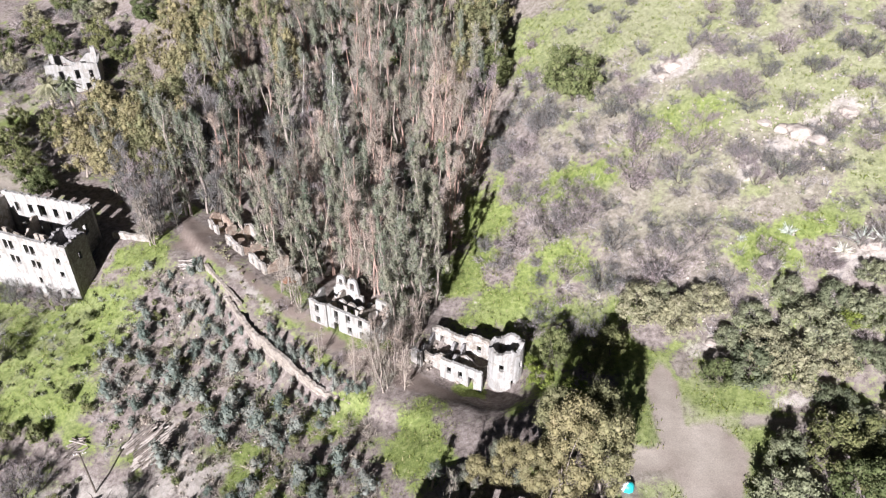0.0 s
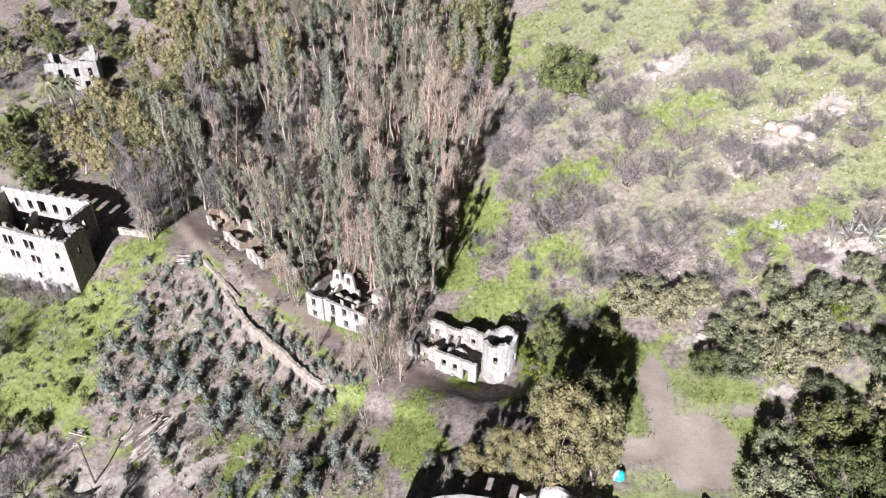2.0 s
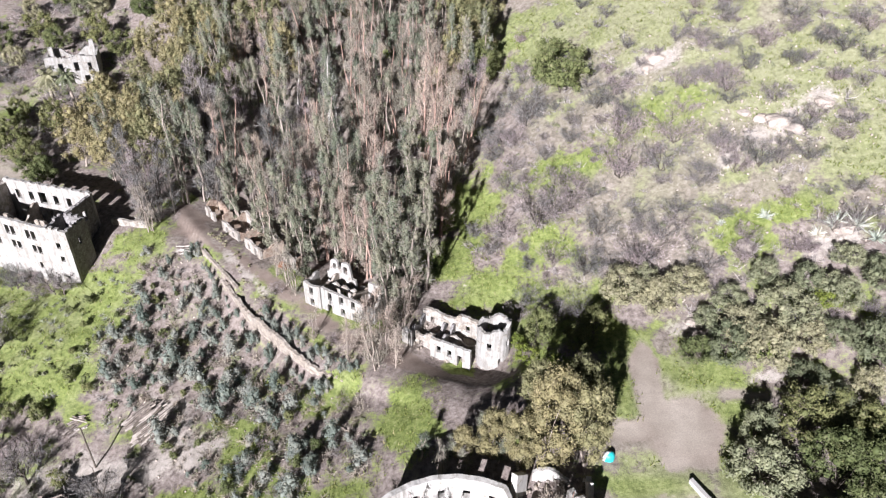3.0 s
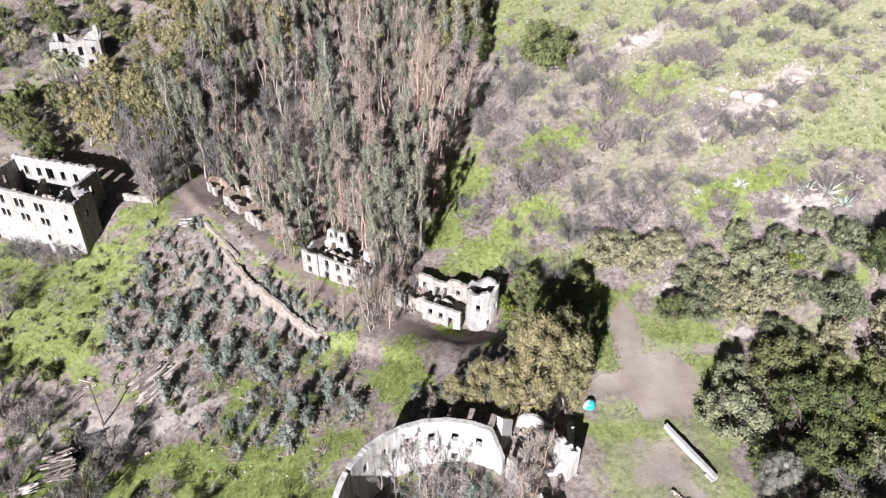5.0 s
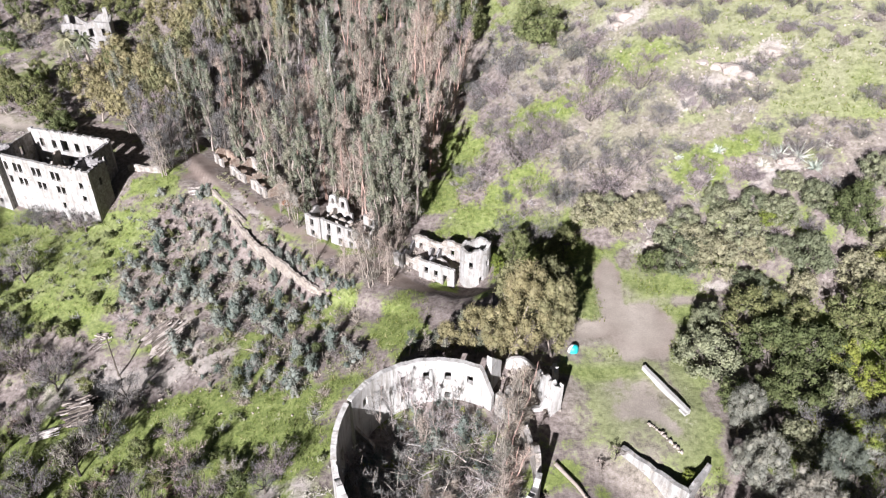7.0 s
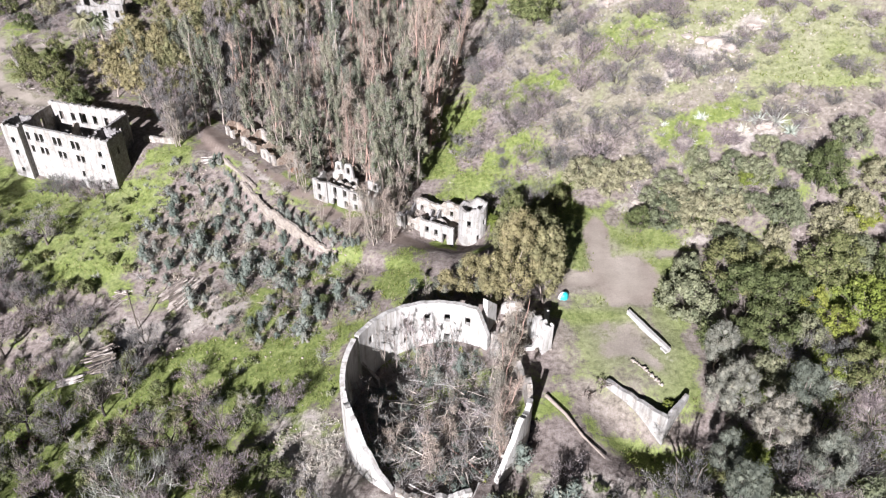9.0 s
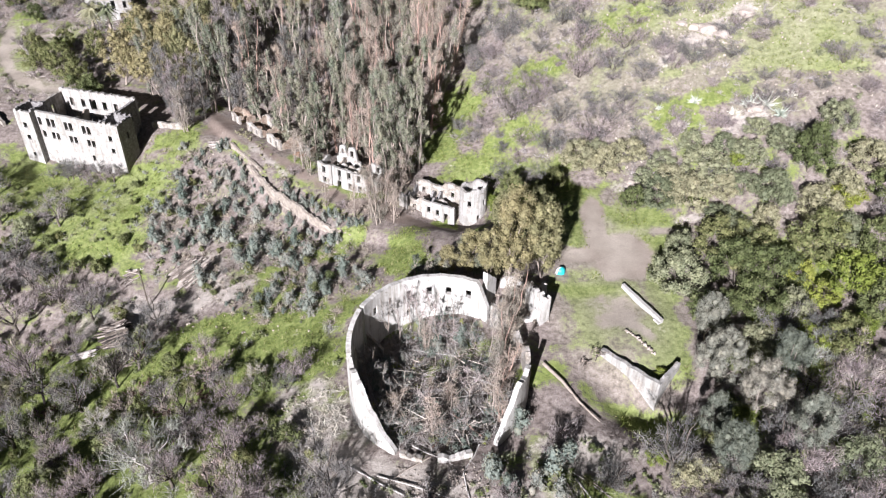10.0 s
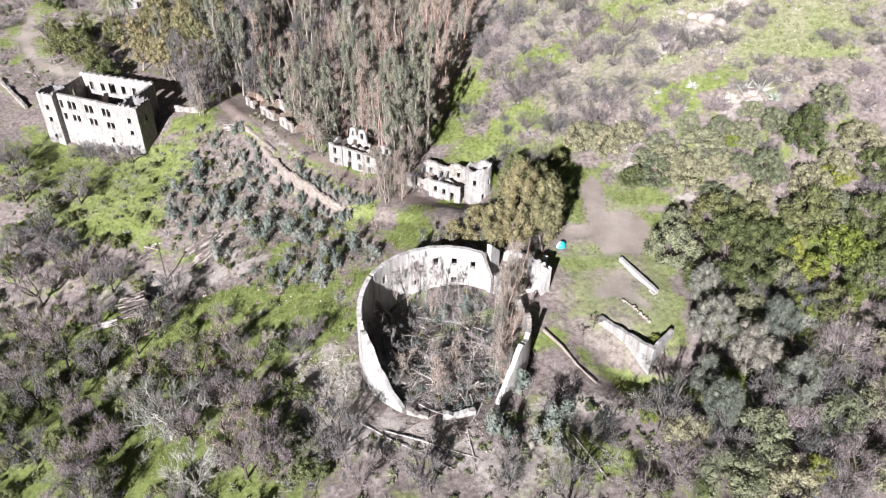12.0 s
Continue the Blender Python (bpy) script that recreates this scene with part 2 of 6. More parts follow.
def land(x, y):
    x, y = np.asarray(x, float), np.asarray(y, float)
    z = -3.9 + 0.027 * x + 0.148 * y
    z = z + 0.395 * 3 * softplus((0.693 * x + 0.721 * y - 92.8) / 3)
    v = -(0.914 * x - 0.405 * y) - 20.3
    z = z - 0.34 * 5 * (softplus(v / 5) - softplus((v - 50.8) / 5))
    for k in (
        (-42, 119, 38, 13, -32, 6.3), (-98, 72, 34, 30, 0, -11), (-60, 83, 12, 12, 0, -2), (-90, 124, 18, 12, -17, -3.5),
        (1, 91, 9, 9, 0, -2.2), (0, -25, 45, 30, 0, 4.5), (60, 0, 40, 30, 0, 3), (14, 98, 13, 12, 0, -4.2),
        (-14, 104, 9, 7, -25, -2.0), (38, 36, 9, 5, 0, -2.6), (36, 48, 9, 7, 0, 1.0), (4.5, 52, 13, 10, 0, -1.2), (31, 40, 7, 3.5, -46, -1.8), (4.4, 42, 11, 11, 0, -2.2), (11.5, 37, 5, 7, 0, -1.8),
        (9, 87.5, 6.5, 5.5, -25, -3.7), (36.2, 37.0, 3.5, 3.5, 0, -1.6), (-0.5, 92.3, 5, 3.5, -28, -1.3),
    ):
        z = z + knoll(x, y, *k)
    z = z - below_wall(x, y)
    z = np.where(z > 60, 60 + 60 * np.tanh((z - 60) / 60), z)
    return np.where(z < -30, -30 + 10 * np.tanh((z + 30) / 10), z)


# ---- ground ----
def mesh_np(name, verts, faces, mat, smooth=False):
    """A mesh from arrays: verts (n, 3), faces (m, 3 or 4)."""
    me = bpy.data.meshes.new(name)
    verts, faces = np.asarray(verts, np.float32), np.asarray(faces, np.int32)
    k = faces.shape[1]
    me.vertices.add(len(verts))
    me.vertices.foreach_set("co", verts.ravel())
    me.loops.add(faces.size)
    me.loops.foreach_set("vertex_index", faces.ravel())
    me.polygons.add(len(faces))
    me.polygons.foreach_set("loop_start", np.arange(0, faces.size, k, dtype=np.int32))
    me.update(calc_edges=True)
    if smooth:
        me.polygons.foreach_set("use_smooth", np.ones(len(faces), bool))
    me.materials.append(mat)
    return me


def waves(x, y, length, seed):
    """Smooth noise from -1 to 1 with features of about that length."""
    out = np.zeros(np.shape(x))
    g = np.random.default_rng(seed)
    for k in range(14):
        a, f, p = g.uniform(0, 2 * np.pi), g.uniform(0.5, 1.6) * 2 * np.pi / (2.2 * length), g.uniform(0, 2 * np.pi)
        out += np.sin((x * np.cos(a) + y * np.sin(a)) * f + p)
    return out / 5.0


def patch(x, y, cx, cy, rx, ry, rot=0):
    c, s = math.cos(radians(rot)), math.sin(radians(rot))
    u, v = ((x - cx) * c + (y - cy) * s) / rx, (-(x - cx) * s + (y - cy) * c) / ry
    return np.clip(1.5 - 1.0 * np.sqrt(u * u + v * v), 0, 1)


def near_line(x, y, pts, width):
    best = np.full(np.shape(x), 1e9)
    for (ax, ay), (bx, by) in zip(pts, pts[1:]):
        dx, dy = bx - ax, by - ay
        t = np.clip(((x - ax) * dx + (y - ay) * dy) / (dx * dx + dy * dy), 0, 1)
        best = np.minimum(best, np.hypot(x - ax - t * dx, y - ay - t * dy))
    return np.clip(1.5 - best / width, 0, 1)


GREEN = (([
    (-119, 171, 3, 5, 40), (-124, 166, 4, 3), (-128, 196, 6, 5), (50, 77, 4.5, 2.2), (66, 70, 6, 3), (60, 45, 8, 4), (76, 64, 6, 4), (70, 36, 7, 4),
    (-66, 124, 5, 7, -15), (-69, 118, 5, 6), (-64, 130, 4, 3),
    (6, 124, 7, 14, -20), (1, 114, 6, 5), (28, 126, 9, 5), (46, 131, 9, 6), (68, 130, 12, 9), (27, 167, 12, 12), (57, 103, 8, 5), (18, 110, 10, 5),
    (-31, 79, 5, 5), (-18, 86, 6, 3.5), (-78, 109, 13, 9), (-66, 117, 5, 9)] + [(-62, 127, 4, 7), (-90, 121, 14, 5, -17), (-106, 124, 6, 8), (-98, 112, 8, 6), (-3, 76, 4, 8),
    (-49, 26, 9, 5), (-16, 54, 5, 4), (-40, 64, 10, 6), (-56, 62, 9, 6), (-36, 56, 7, 4), (-76, 100, 10, 6), (37, 34, 5, 4), (23, 19, 6, 4)]) + ([(49, 33, 3, 5),
    (31, 80, 4, 8), (40, 75, 2.5, 9), (34, 62, 3.5, 4), (41, 48, 3, 6), (30, 54, 3, 7), (11, 101, 8, 5), (-60, 45, 8, 4), (-72, 60, 7, 5), (-115, 185, 8, 10),
    (-27, 112, 4, 1.6, -35), (-16, 102, 7, 1.2, -28), (4, 88.5, 3, 1.6, -25)] + [(-130, 180, 7, 9), (82, 112, 10, 9), (48, 155, 14, 9), (22, 92, 8, 9), (27.5, 82, 3, 10), (39.5, 78, 2, 8), (-24, 62, 8, 5), (-12, 67, 4, 5), (-20, 52, 6, 4), (42, 60, 2, 7), (-33, 112.5, 4, 1.2, -45), (-40, 119.5, 3, 0.9, -45), (-22, 98.5, 6, 1.2, -45),
]))
DIRT = [(36.2, 69, 5.0, 5), (33, 79, 2.0, 5.5, -5), (-8, 92, 6, 2.5, -28), (-52, 133, 5, 5)]
PATH = [(36.8, 69.5, 5.2, 5.2), (33.2, 79.5, 2.0, 6, -5), (28, 69.5, 2.8, 2.0), (46.5, 75.3, 5, 0.8, -4), (59, 75.0, 7, 0.7, 0), (33, 55.5, 4.4, 3.8), (37, 50.6, 3.6, 1.3, -45)]
YARD_GREEN = [(45.5, 72.5, 3, 2.2), (43, 79, 4, 2.5), (29.5, 60.8, 5.5, 1.5), (29.0, 77, 1.3, 5.5), (37.3, 80, 1.1, 4.2, 30), (41.2, 68.5, 1.2, 5),]
PALE = [(-47, 78, 7, 4.5), (-40, 80, 6, 4), (-60, 77, 6, 3), (-12, 30, 6, 6), (-20, 44, 4, 3), (-66, 79, 8, 4, 20), (-17, 37, 7, 7), (-4, 25, 9, 3), (56, 117, 5, 3), (14, 20, 9, 4), (25, 29, 8, 4), (63, 121, 5, 2.4), (45, 143, 6, 3), (70, 124, 5, 3), (52, 78, 5, 1.4, 5), (42, 89, 4, 3), (66, 97, 5, 3), (-47, 89, 6, 3, -40), (-39, 117, 12, 0.9, -48), (-58, 78, 5, 4)]
ROAD = [(-56, 140), (-51, 130), (-40, 119), (-29, 110), (-16, 97.5), (-6, 91), (1, 86.5)]
TRACK = [(-131, 192), (-129.8, 186.4), (-127, 176.3), (-121.4, 167.8), (-115.4, 161.6), (-108, 157.5), (-99, 155.5)]
LANE = [(-129, 178.5), (-118.7, 184), (-115.7, 187), (-110, 192.5)]


def axis(lo, hi, step, reach):
    """Grid lines: even between lo and hi, then wider and wider out to the horizon."""
    mid, tail, d, at = np.arange(lo, hi + step / 2, step), [], step, 0.0
    while at < reach:
        d *= 1.28
        at += d
        tail.append(at)
    return np.concatenate([lo - np.array(tail)[::-1], mid, mid[-1] + np.array(tail)])


def relief(x, y):
    rough = 1 - np.clip(sum(patch(x, y, *p) for p in DIRT + PATH) + near_line(x, y, ROAD, 3), 0, 0.85)
    return rough * (0.28 * waves(x, y, 5, 3) + 0.12 * waves(x, y, 1.8, 4))


def ground_z(x, y):
    return land(x, y) + relief(x, y)


def build_ground():
    xs, ys = axis(-150, 115, 0.9, 3000), axis(-15, 250, 0.9, 3000)
    X, Y = np.meshgrid(xs, ys)
    far = np.clip((np.hypot(X, Y - 100) - 300) / 900, 0, 1)
    Z = land(X, Y) * (1 - 0.3 * far) + relief(X, Y)
    i = np.arange(X.size).reshape(X.shape)
    quads = np.stack([i[:-1, :-1], i[:-1, 1:], i[1:, 1:], i[1:, :-1]], -1).reshape(-1, 4)
    me = mesh_np("ground", np.stack([X, Y, Z], -1).reshape(-1, 3), quads, GROUND, True)
    x, y = X.ravel(), Y.ravel()
    green = np.clip(sum(patch(x, y, *p) for p in GREEN + YARD_GREEN), 0, 1) * 0.5 + 0.24 * waves(x, y, 6, 11) + 0.2 * waves(x, y, 2.4, 12) + 0.2
    green += 0.1 * np.clip((x - 8) / 20, 0, 1) * np.clip((y - 95) / 20, 0, 1) + 0.28 * np.clip((x - 35) / 40, 0, 1) * np.clip((y - 95) / 30, 0, 1)
    green += 0.56 * np.clip((-12 - x) / 15, 0, 1) * np.clip((78 - y) / 15, 0, 1) + 0.2 * np.clip((-55 - x) / 10, 0, 1) * np.clip((125 - y) / 10, 0, 1)
    bright = [(28, 126, 8, 4), (46, 131, 7, 4), (57, 103, 7, 4), (18, 110, 9, 5), (6, 124, 7, 14, -20), (1, 114, 6, 5)]
    bleach = np.clip((x - 8) / 30, 0, 1) * np.clip((y - 92) / 25, 0, 1) - np.clip(sum(patch(x, y, *p) for p in bright), 0, 0.9)
    bleach = np.clip(bleach + 0.25 * waves(x, y, 5, 17), 0, 1) * np.clip((y - 80) / 20, 0, 1)
    yard = np.maximum(patch(x, y, 34, 56, 9, 13, 5), patch(x, y, 36.5, 74, 8, 10, 0))
    bleach, green = np.maximum(bleach, 0.97 * yard * (1 - np.clip(sum(patch(x, y, *p) for p in YARD_GREEN), 0, 0.75))), green + 0.22 * yard
    meadow = patch(x, y, -82, 112, 18, 12)
    bleach = np.maximum(bleach, meadow * (0.15 + 0.35 * waves(x, y, 4, 19)))
    dirt = sum(patch(x, y, *p) for p in DIRT + PATH) + near_line(x, y, ROAD, 1.7) + near_line(x, y, TRACK, 1.8) + near_line(x, y, LANE, 1.9)
    dirt = np.clip(dirt + (0.3 * waves(x, y, 3.5, 14) + 0.15 * waves(x, y, 1.5, 15) - 0.1) * np.clip(2.5 * dirt, 0, 1), 0, 1) * 0.9
    pale = np.clip(sum(patch(x, y, *p) for p in PALE), 0, 1) * 0.56 + 0.2 * waves(x, y, 3, 13) + 0.08
    bleach = np.clip(np.maximum(bleach, sum(patch(x, y, *p) for p in PATH) + near_line(x, y, TRACK, 3) + near_line(x, y, LANE, 3)), 0, 1)
    green += 0.16 * near_line(x, y, ROAD, 6) + 0.22 * patch(x, y, 62, 86, 22, 11, 0) + 0.14 * patch(x, y, -36, 90, 24, 14, -45)
    pale = pale - 0.15 * patch(x, y, 62, 86, 22, 11, 0)
    low = np.clip((70 - y) / 25, 0, 1)
    pale = pale - 0.12 * low * np.clip((-22 - x) / 12, 0, 1) + 0.12 * patch(x, y, 4, 18, 24, 10) - 0.3 * np.clip(sum(patch(x, y, *p) for p in PATH), 0, 1)
    green = green + 0.1 * low * np.clip((x + 110) / 10, 0, 1) * np.clip((6 - np.abs(x - 4)) / -10 + 1, 0, 1)
    for key, v in (("green", green), ("dirt", dirt), ("pale", pale), ("bleach", bleach)):
        me.attributes.new(key, "FLOAT", "POINT").data.foreach_set("value", v.astype(np.float32))
    return tagged(new("ground", me), "hillside with fresh grass, dry litter and dirt tracks", "ground", kind="structure")


build_ground()


# ---- buildings ----
def part(name, data, parent, label=""):
    """Links a mesh as ONE object under a thing or a part."""
    ob = new(name, data)
    ob.parent = parent
    return tagged(ob, label) if label else ob


def thing(name, x, y, z, label, category, rz=0.0, group=""):
    ob = new(name)
    ob.matrix_world = pose(x, y, z, 0, 0, rz)
    ob.empty_display_size = 0.5
    return tagged(ob, label, category, group)


def ruin_wall(points, base, top, thick, mat, holes=(), step=0.7, ragged=0.25, seed=0, batter=0.0, name="wall", crown=()):
    """A standing wall along a line of points (metres), with real openings and a broken top. base and top: a height, or a
    function of the distance along the wall. holes: (from, to, sill, head). crown: (from, to, height) notched up above the top."""
    g = np.random.default_rng(seed + 77)
    pts = [Vector((*p, 0)) for p in points]
    runs = [0.0]
    for a, b in zip(pts, pts[1:]):
        runs.append(runs[-1] + (b - a).length)
    total = runs[-1]
    fb = base if callable(base) else (lambda s: base)
    ft = top if callable(top) else (lambda s: top)
    cuts = {0.0, total, *runs}
    for h in holes:
        cuts |= {h[0], h[1]}
    for h in crown:
        cuts |= {h[0], h[1]}
    cuts |= set(np.linspace(0, total, max(2, int(total / step) + 1)).tolist())
    cuts = sorted(c for c in cuts if -1e-6 <= c <= total + 1e-6)
    cuts = [c for k, c in enumerate(cuts) if k == 0 or c - cuts[k - 1] > 0.04]

    def at(s):
        k = max(i for i in range(len(runs) - 1) if runs[i] <= s + 1e-6)
        d = (pts[k + 1] - pts[k]).normalized()
        return pts[k] + d * (s - runs[k]), Vector((d.y, -d.x, 0))

    def side(s):
        p, n1 = at(min(s, total))
        n0 = at(max(s - 0.02, 0))[1]
        n2 = at(min(s + 0.02, total))[1]
        return p, ((n0 + n2) / max(0.4, (n0 + n2).length / 2 * (n0 + n2).length / 2 * 2)) if (n0 - n2).length > 1e-4 else n1

    tops = [ft(s) + ragged * (g.random() - 0.6) for s in cuts]
    solid = []
    for k in range(len(cuts) - 1):
        mid = (cuts[k] + cuts[k + 1]) / 2
        lo, segs = None, []
        gaps = sorted((h[2], h[3]) for h in holes if h[0] <= mid <= h[1])
        lift = max([h[2] for h in crown if h[0] <= mid <= h[1]] or [0.0])
        a = None
        for sill, head in gaps:
            segs.append((a, sill))
            a = head
        segs.append((a, None))
        ta, tb = tops[k] + lift, tops[k + 1] + lift
        out = []
        for lo, hi in segs:
            la, lb = (fb(cuts[k]), fb(cuts[k + 1])) if lo is None else (lo, lo)
            ha, hb = (ta, tb) if hi is None else (min(hi, ta), min(hi, tb))
            if ha - la > 0.05 and hb - lb > 0.05:
                out.append((la, lb, ha, hb))
        solid.append(out)
    bm = bmesh.new()
    half = thick / 2
    for k, segs in enumerate(solid):
        (pa, na), (pb, nb) = side(cuts[k]), side(cuts[k + 1])
        for la, lb, ha, hb in segs:
            v = []
            for p, n, lo, hi in ((pa, na, la, ha), (pb, nb, lb, hb)):
                for zz in (lo, hi):
                    out = half + batter * max(0.0, ft(0) - zz)
                    v.append(bm.verts.new((p.x + n.x * out, p.y + n.y * out, zz)))
                    v.append(bm.verts.new((p.x - n.x * half, p.y - n.y * half, zz)))
            for f in ((0, 4, 6, 2), (1, 3, 7, 5), (2, 6, 7, 3), (0, 1, 5, 4)):
                bm.faces.new([v[i] for i in f])
            for end, f, j in ((0, (0, 2, 3, 1), k - 1), (1, (4, 5, 7, 6), k + 1)):
                lo, hi = (la, ha) if end == 0 else (lb, hb)
                near = solid[j] if 0 <= j < len(solid) else []
                if not any((o[1] if end == 0 else o[0]) <= lo + 1e-4 and (o[3] if end == 0 else o[2]) >= hi - 1e-4 for o in near):
                    bm.faces.new([v[i] for i in f])
    bmesh.ops.remove_doubles(bm, verts=bm.verts, dist=0.002)
    bmesh.ops.recalc_face_normals(bm, faces=bm.faces)
    me = bpy.data.meshes.new(name)
    bm.to_mesh(me)
    bm.free()
    me.materials.append(mat)
    return me


def rubble_heap(name, places, size, mat, seed, sink=0.25):
    """Loose broken stones lying where they fell, one joined mesh."""
    g = np.random.default_rng(seed)
    V, F = [], []
    cube = np.array([(x, y, z) for x in (-1, 1) for y in (-1, 1) for z in (-1, 1)], float)
    quads = np.array([(0, 1, 3, 2), (4, 6, 7, 5), (0, 4, 5, 1), (2, 3, 7, 6), (0, 2, 6, 4), (1, 5, 7, 3)])
    for k, (x, y, z) in enumerate(places):
        s = size * g.uniform(0.35, 1.3)
        c = cube * (s * g.uniform(0.6, 1.2, 3) / 2) + g.normal(0, s * 0.09, (8, 3))
        r = np.array(Euler(g.uniform(-0.7, 0.7, 2).tolist() + [g.uniform(0, 6)]).to_matrix())
        V.append(c @ r.T + (x, y, z + s * (0.5 - sink)))
        F.append(quads + 8 * k)
    return mesh_np(name, np.concatenate(V), np.concatenate(F), mat)


def local(ax, ay, bx, by):
    """A frame along a facade: gives points from metres along it and metres behind it."""
    d = Vector((bx - ax, by - ay)).normalized()
    n = Vector((-d.y, d.x))
    return lambda s, q: (ax + d.x * s + n.x * q, ay + d.y * s + n.y * q)


def rows_of(starts, width, sill, head):
    return [(s, s + width, sill, head) for s in starts]


# the great house: three storeys, roofless, with square corner towers
def great_house():
    root = thing("ruined_mansion", -85, 127, -7.5, "roofless white three-storey stone mansion with square corner towers", "ruined house")
    root.matrix_world = Matrix()
    at = local(-101.3, 129.2, -73.4, 120.9)
    L, D = 29.1, 13.2
    base = lambda s: -9.5
    win = lambda starts, a, b, w=0.95: [(s, s + w, a, b) for s in starts]
    hi, mid_, low = (2.5, 4.8), (-0.8, 1.1), (-4.8, -3.2)
    front = []
    for pair in (7.6, 13.0, 18.4):
        front += win((pair, pair + 1.45), *hi, w=1.1) + win((pair + 0.6, pair + 2.0), *mid_, w=1.0)
    front += win((5.0,), 2.5, 4.7, w=1.0) + win((5.4,), *mid_, w=0.95) + win((19.4,), *low, w=0.85)
    part("front_wall", ruin_wall([at(4.3, 1.7), at(24.0, 0.3)], base, 6.3, 0.7, PLASTER, [(h[0] - 4.6, h[1] - 4.6, h[2], h[3]) for h in front], seed=1), root)
    for name, s0, s1, seed in (("left_tower", -0.4, 4.3, 2), ("right_tower", 23.6, 29.0, 3)):
        square = [at(s0, 0), at(s1, 0), at(s1, 5.4), at(s0, 5.4), at(s0, 0)]
        w = s1 - s0
        holes = [(w / 2 - 0.5, w / 2 + 0.5, 2.0, 3.5), (w / 2 - 0.5, w / 2 + 0.5, -1.3, 0.1), (w / 2 - 0.4, w / 2 + 0.4, -5.9, -4.8)]
        holes += [(w + 2.2, w + 2.9, 1.8, 3.6), (w + 2.4, w + 3.2, -6.6, -5.0)]
        notches = [(k, k + 0.75, 0.2 + 0.35 * abs(math.sin(k * 5 + seed))) for k in np.arange(0.1, 2 * w + 10.4, 1.45) if math.sin(k * 7.3 + seed) > -0.75]
        tower = part(name, ruin_wall(square[:2], base, 6.6, 0.65, PLASTER, [h for h in holes if h[1] < w], seed=seed, crown=[k for k in notches if k[1] < w], ragged=0.3), root)
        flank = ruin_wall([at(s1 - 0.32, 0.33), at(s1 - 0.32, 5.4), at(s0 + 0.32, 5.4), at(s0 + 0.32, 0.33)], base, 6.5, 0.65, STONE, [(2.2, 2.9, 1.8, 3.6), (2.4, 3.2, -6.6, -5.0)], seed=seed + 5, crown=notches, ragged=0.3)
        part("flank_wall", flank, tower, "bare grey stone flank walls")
    back = win((2.6, 6.0, 12.4, 15.8), 2.6, 4.9, w=1.2) + win((8.6,), 2.2, 5.2, w=1.9) + win((4.4, 9.4, 14.0, 19.0), -1.6, 0.6, w=1.3) + win((19.6,), 2.6, 4.7, w=1.0)
    back += [(3.4, 5.0, -5.0, -2.6), (13.0, 14.6, -5.0, -2.6)]
    part("back_wall", ruin_wall([at(2.6, D), at(25.1, D)], lambda s: -7.5, 7.2, 0.7, PLASTER, back, seed=4, crown=[(k, k + 0.8, 0.25) for k in np.arange(0.4, 22.5, 2.1)]), root)
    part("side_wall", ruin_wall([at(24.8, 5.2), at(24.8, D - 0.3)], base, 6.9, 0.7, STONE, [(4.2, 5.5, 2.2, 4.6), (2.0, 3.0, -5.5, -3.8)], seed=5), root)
    part("side_wall", ruin_wall([at(2.9, D - 0.3), at(2.9, 5.2)], base, 6.4, 0.7, PLASTER_WORN, [(3.5, 4.7, 2.0, 4.4), (6.2, 7.4, 2.0, 4.4)], seed=6), root)
    part("cross_wall", ruin_wall([at(10.0, 2.0), at(10.0, D - 0.4)], lambda s: -7.5, lambda s: 1.2 + 1.5 * math.sin(s * 0.8), 0.5, RUBBLE, [(5, 6.4, -6, -1.5)], seed=7), root)
    part("cross_wall", ruin_wall([at(17.2, 2.0), at(17.2, D - 0.4)], lambda s: -7.5, lambda s: 0.4 + 1.2 * math.sin(s * 0.9 + 1), 0.5, RUBBLE, [(5, 6.4, -6, -1.5)], seed=8), root)
    part("cross_wall", ruin_wall([at(3.3, 8.0), at(25.2, 8.0)], lambda s: -7.5, lambda s: 0.8 + 0.8 * math.sin(s * 0.7), 0.5, RUBBLE, [(4, 5.4, -6, -2), (13.0, 14.4, -6, -2), (21, 22.4, -6, -2)], seed=9), root)
    return root


great_house()


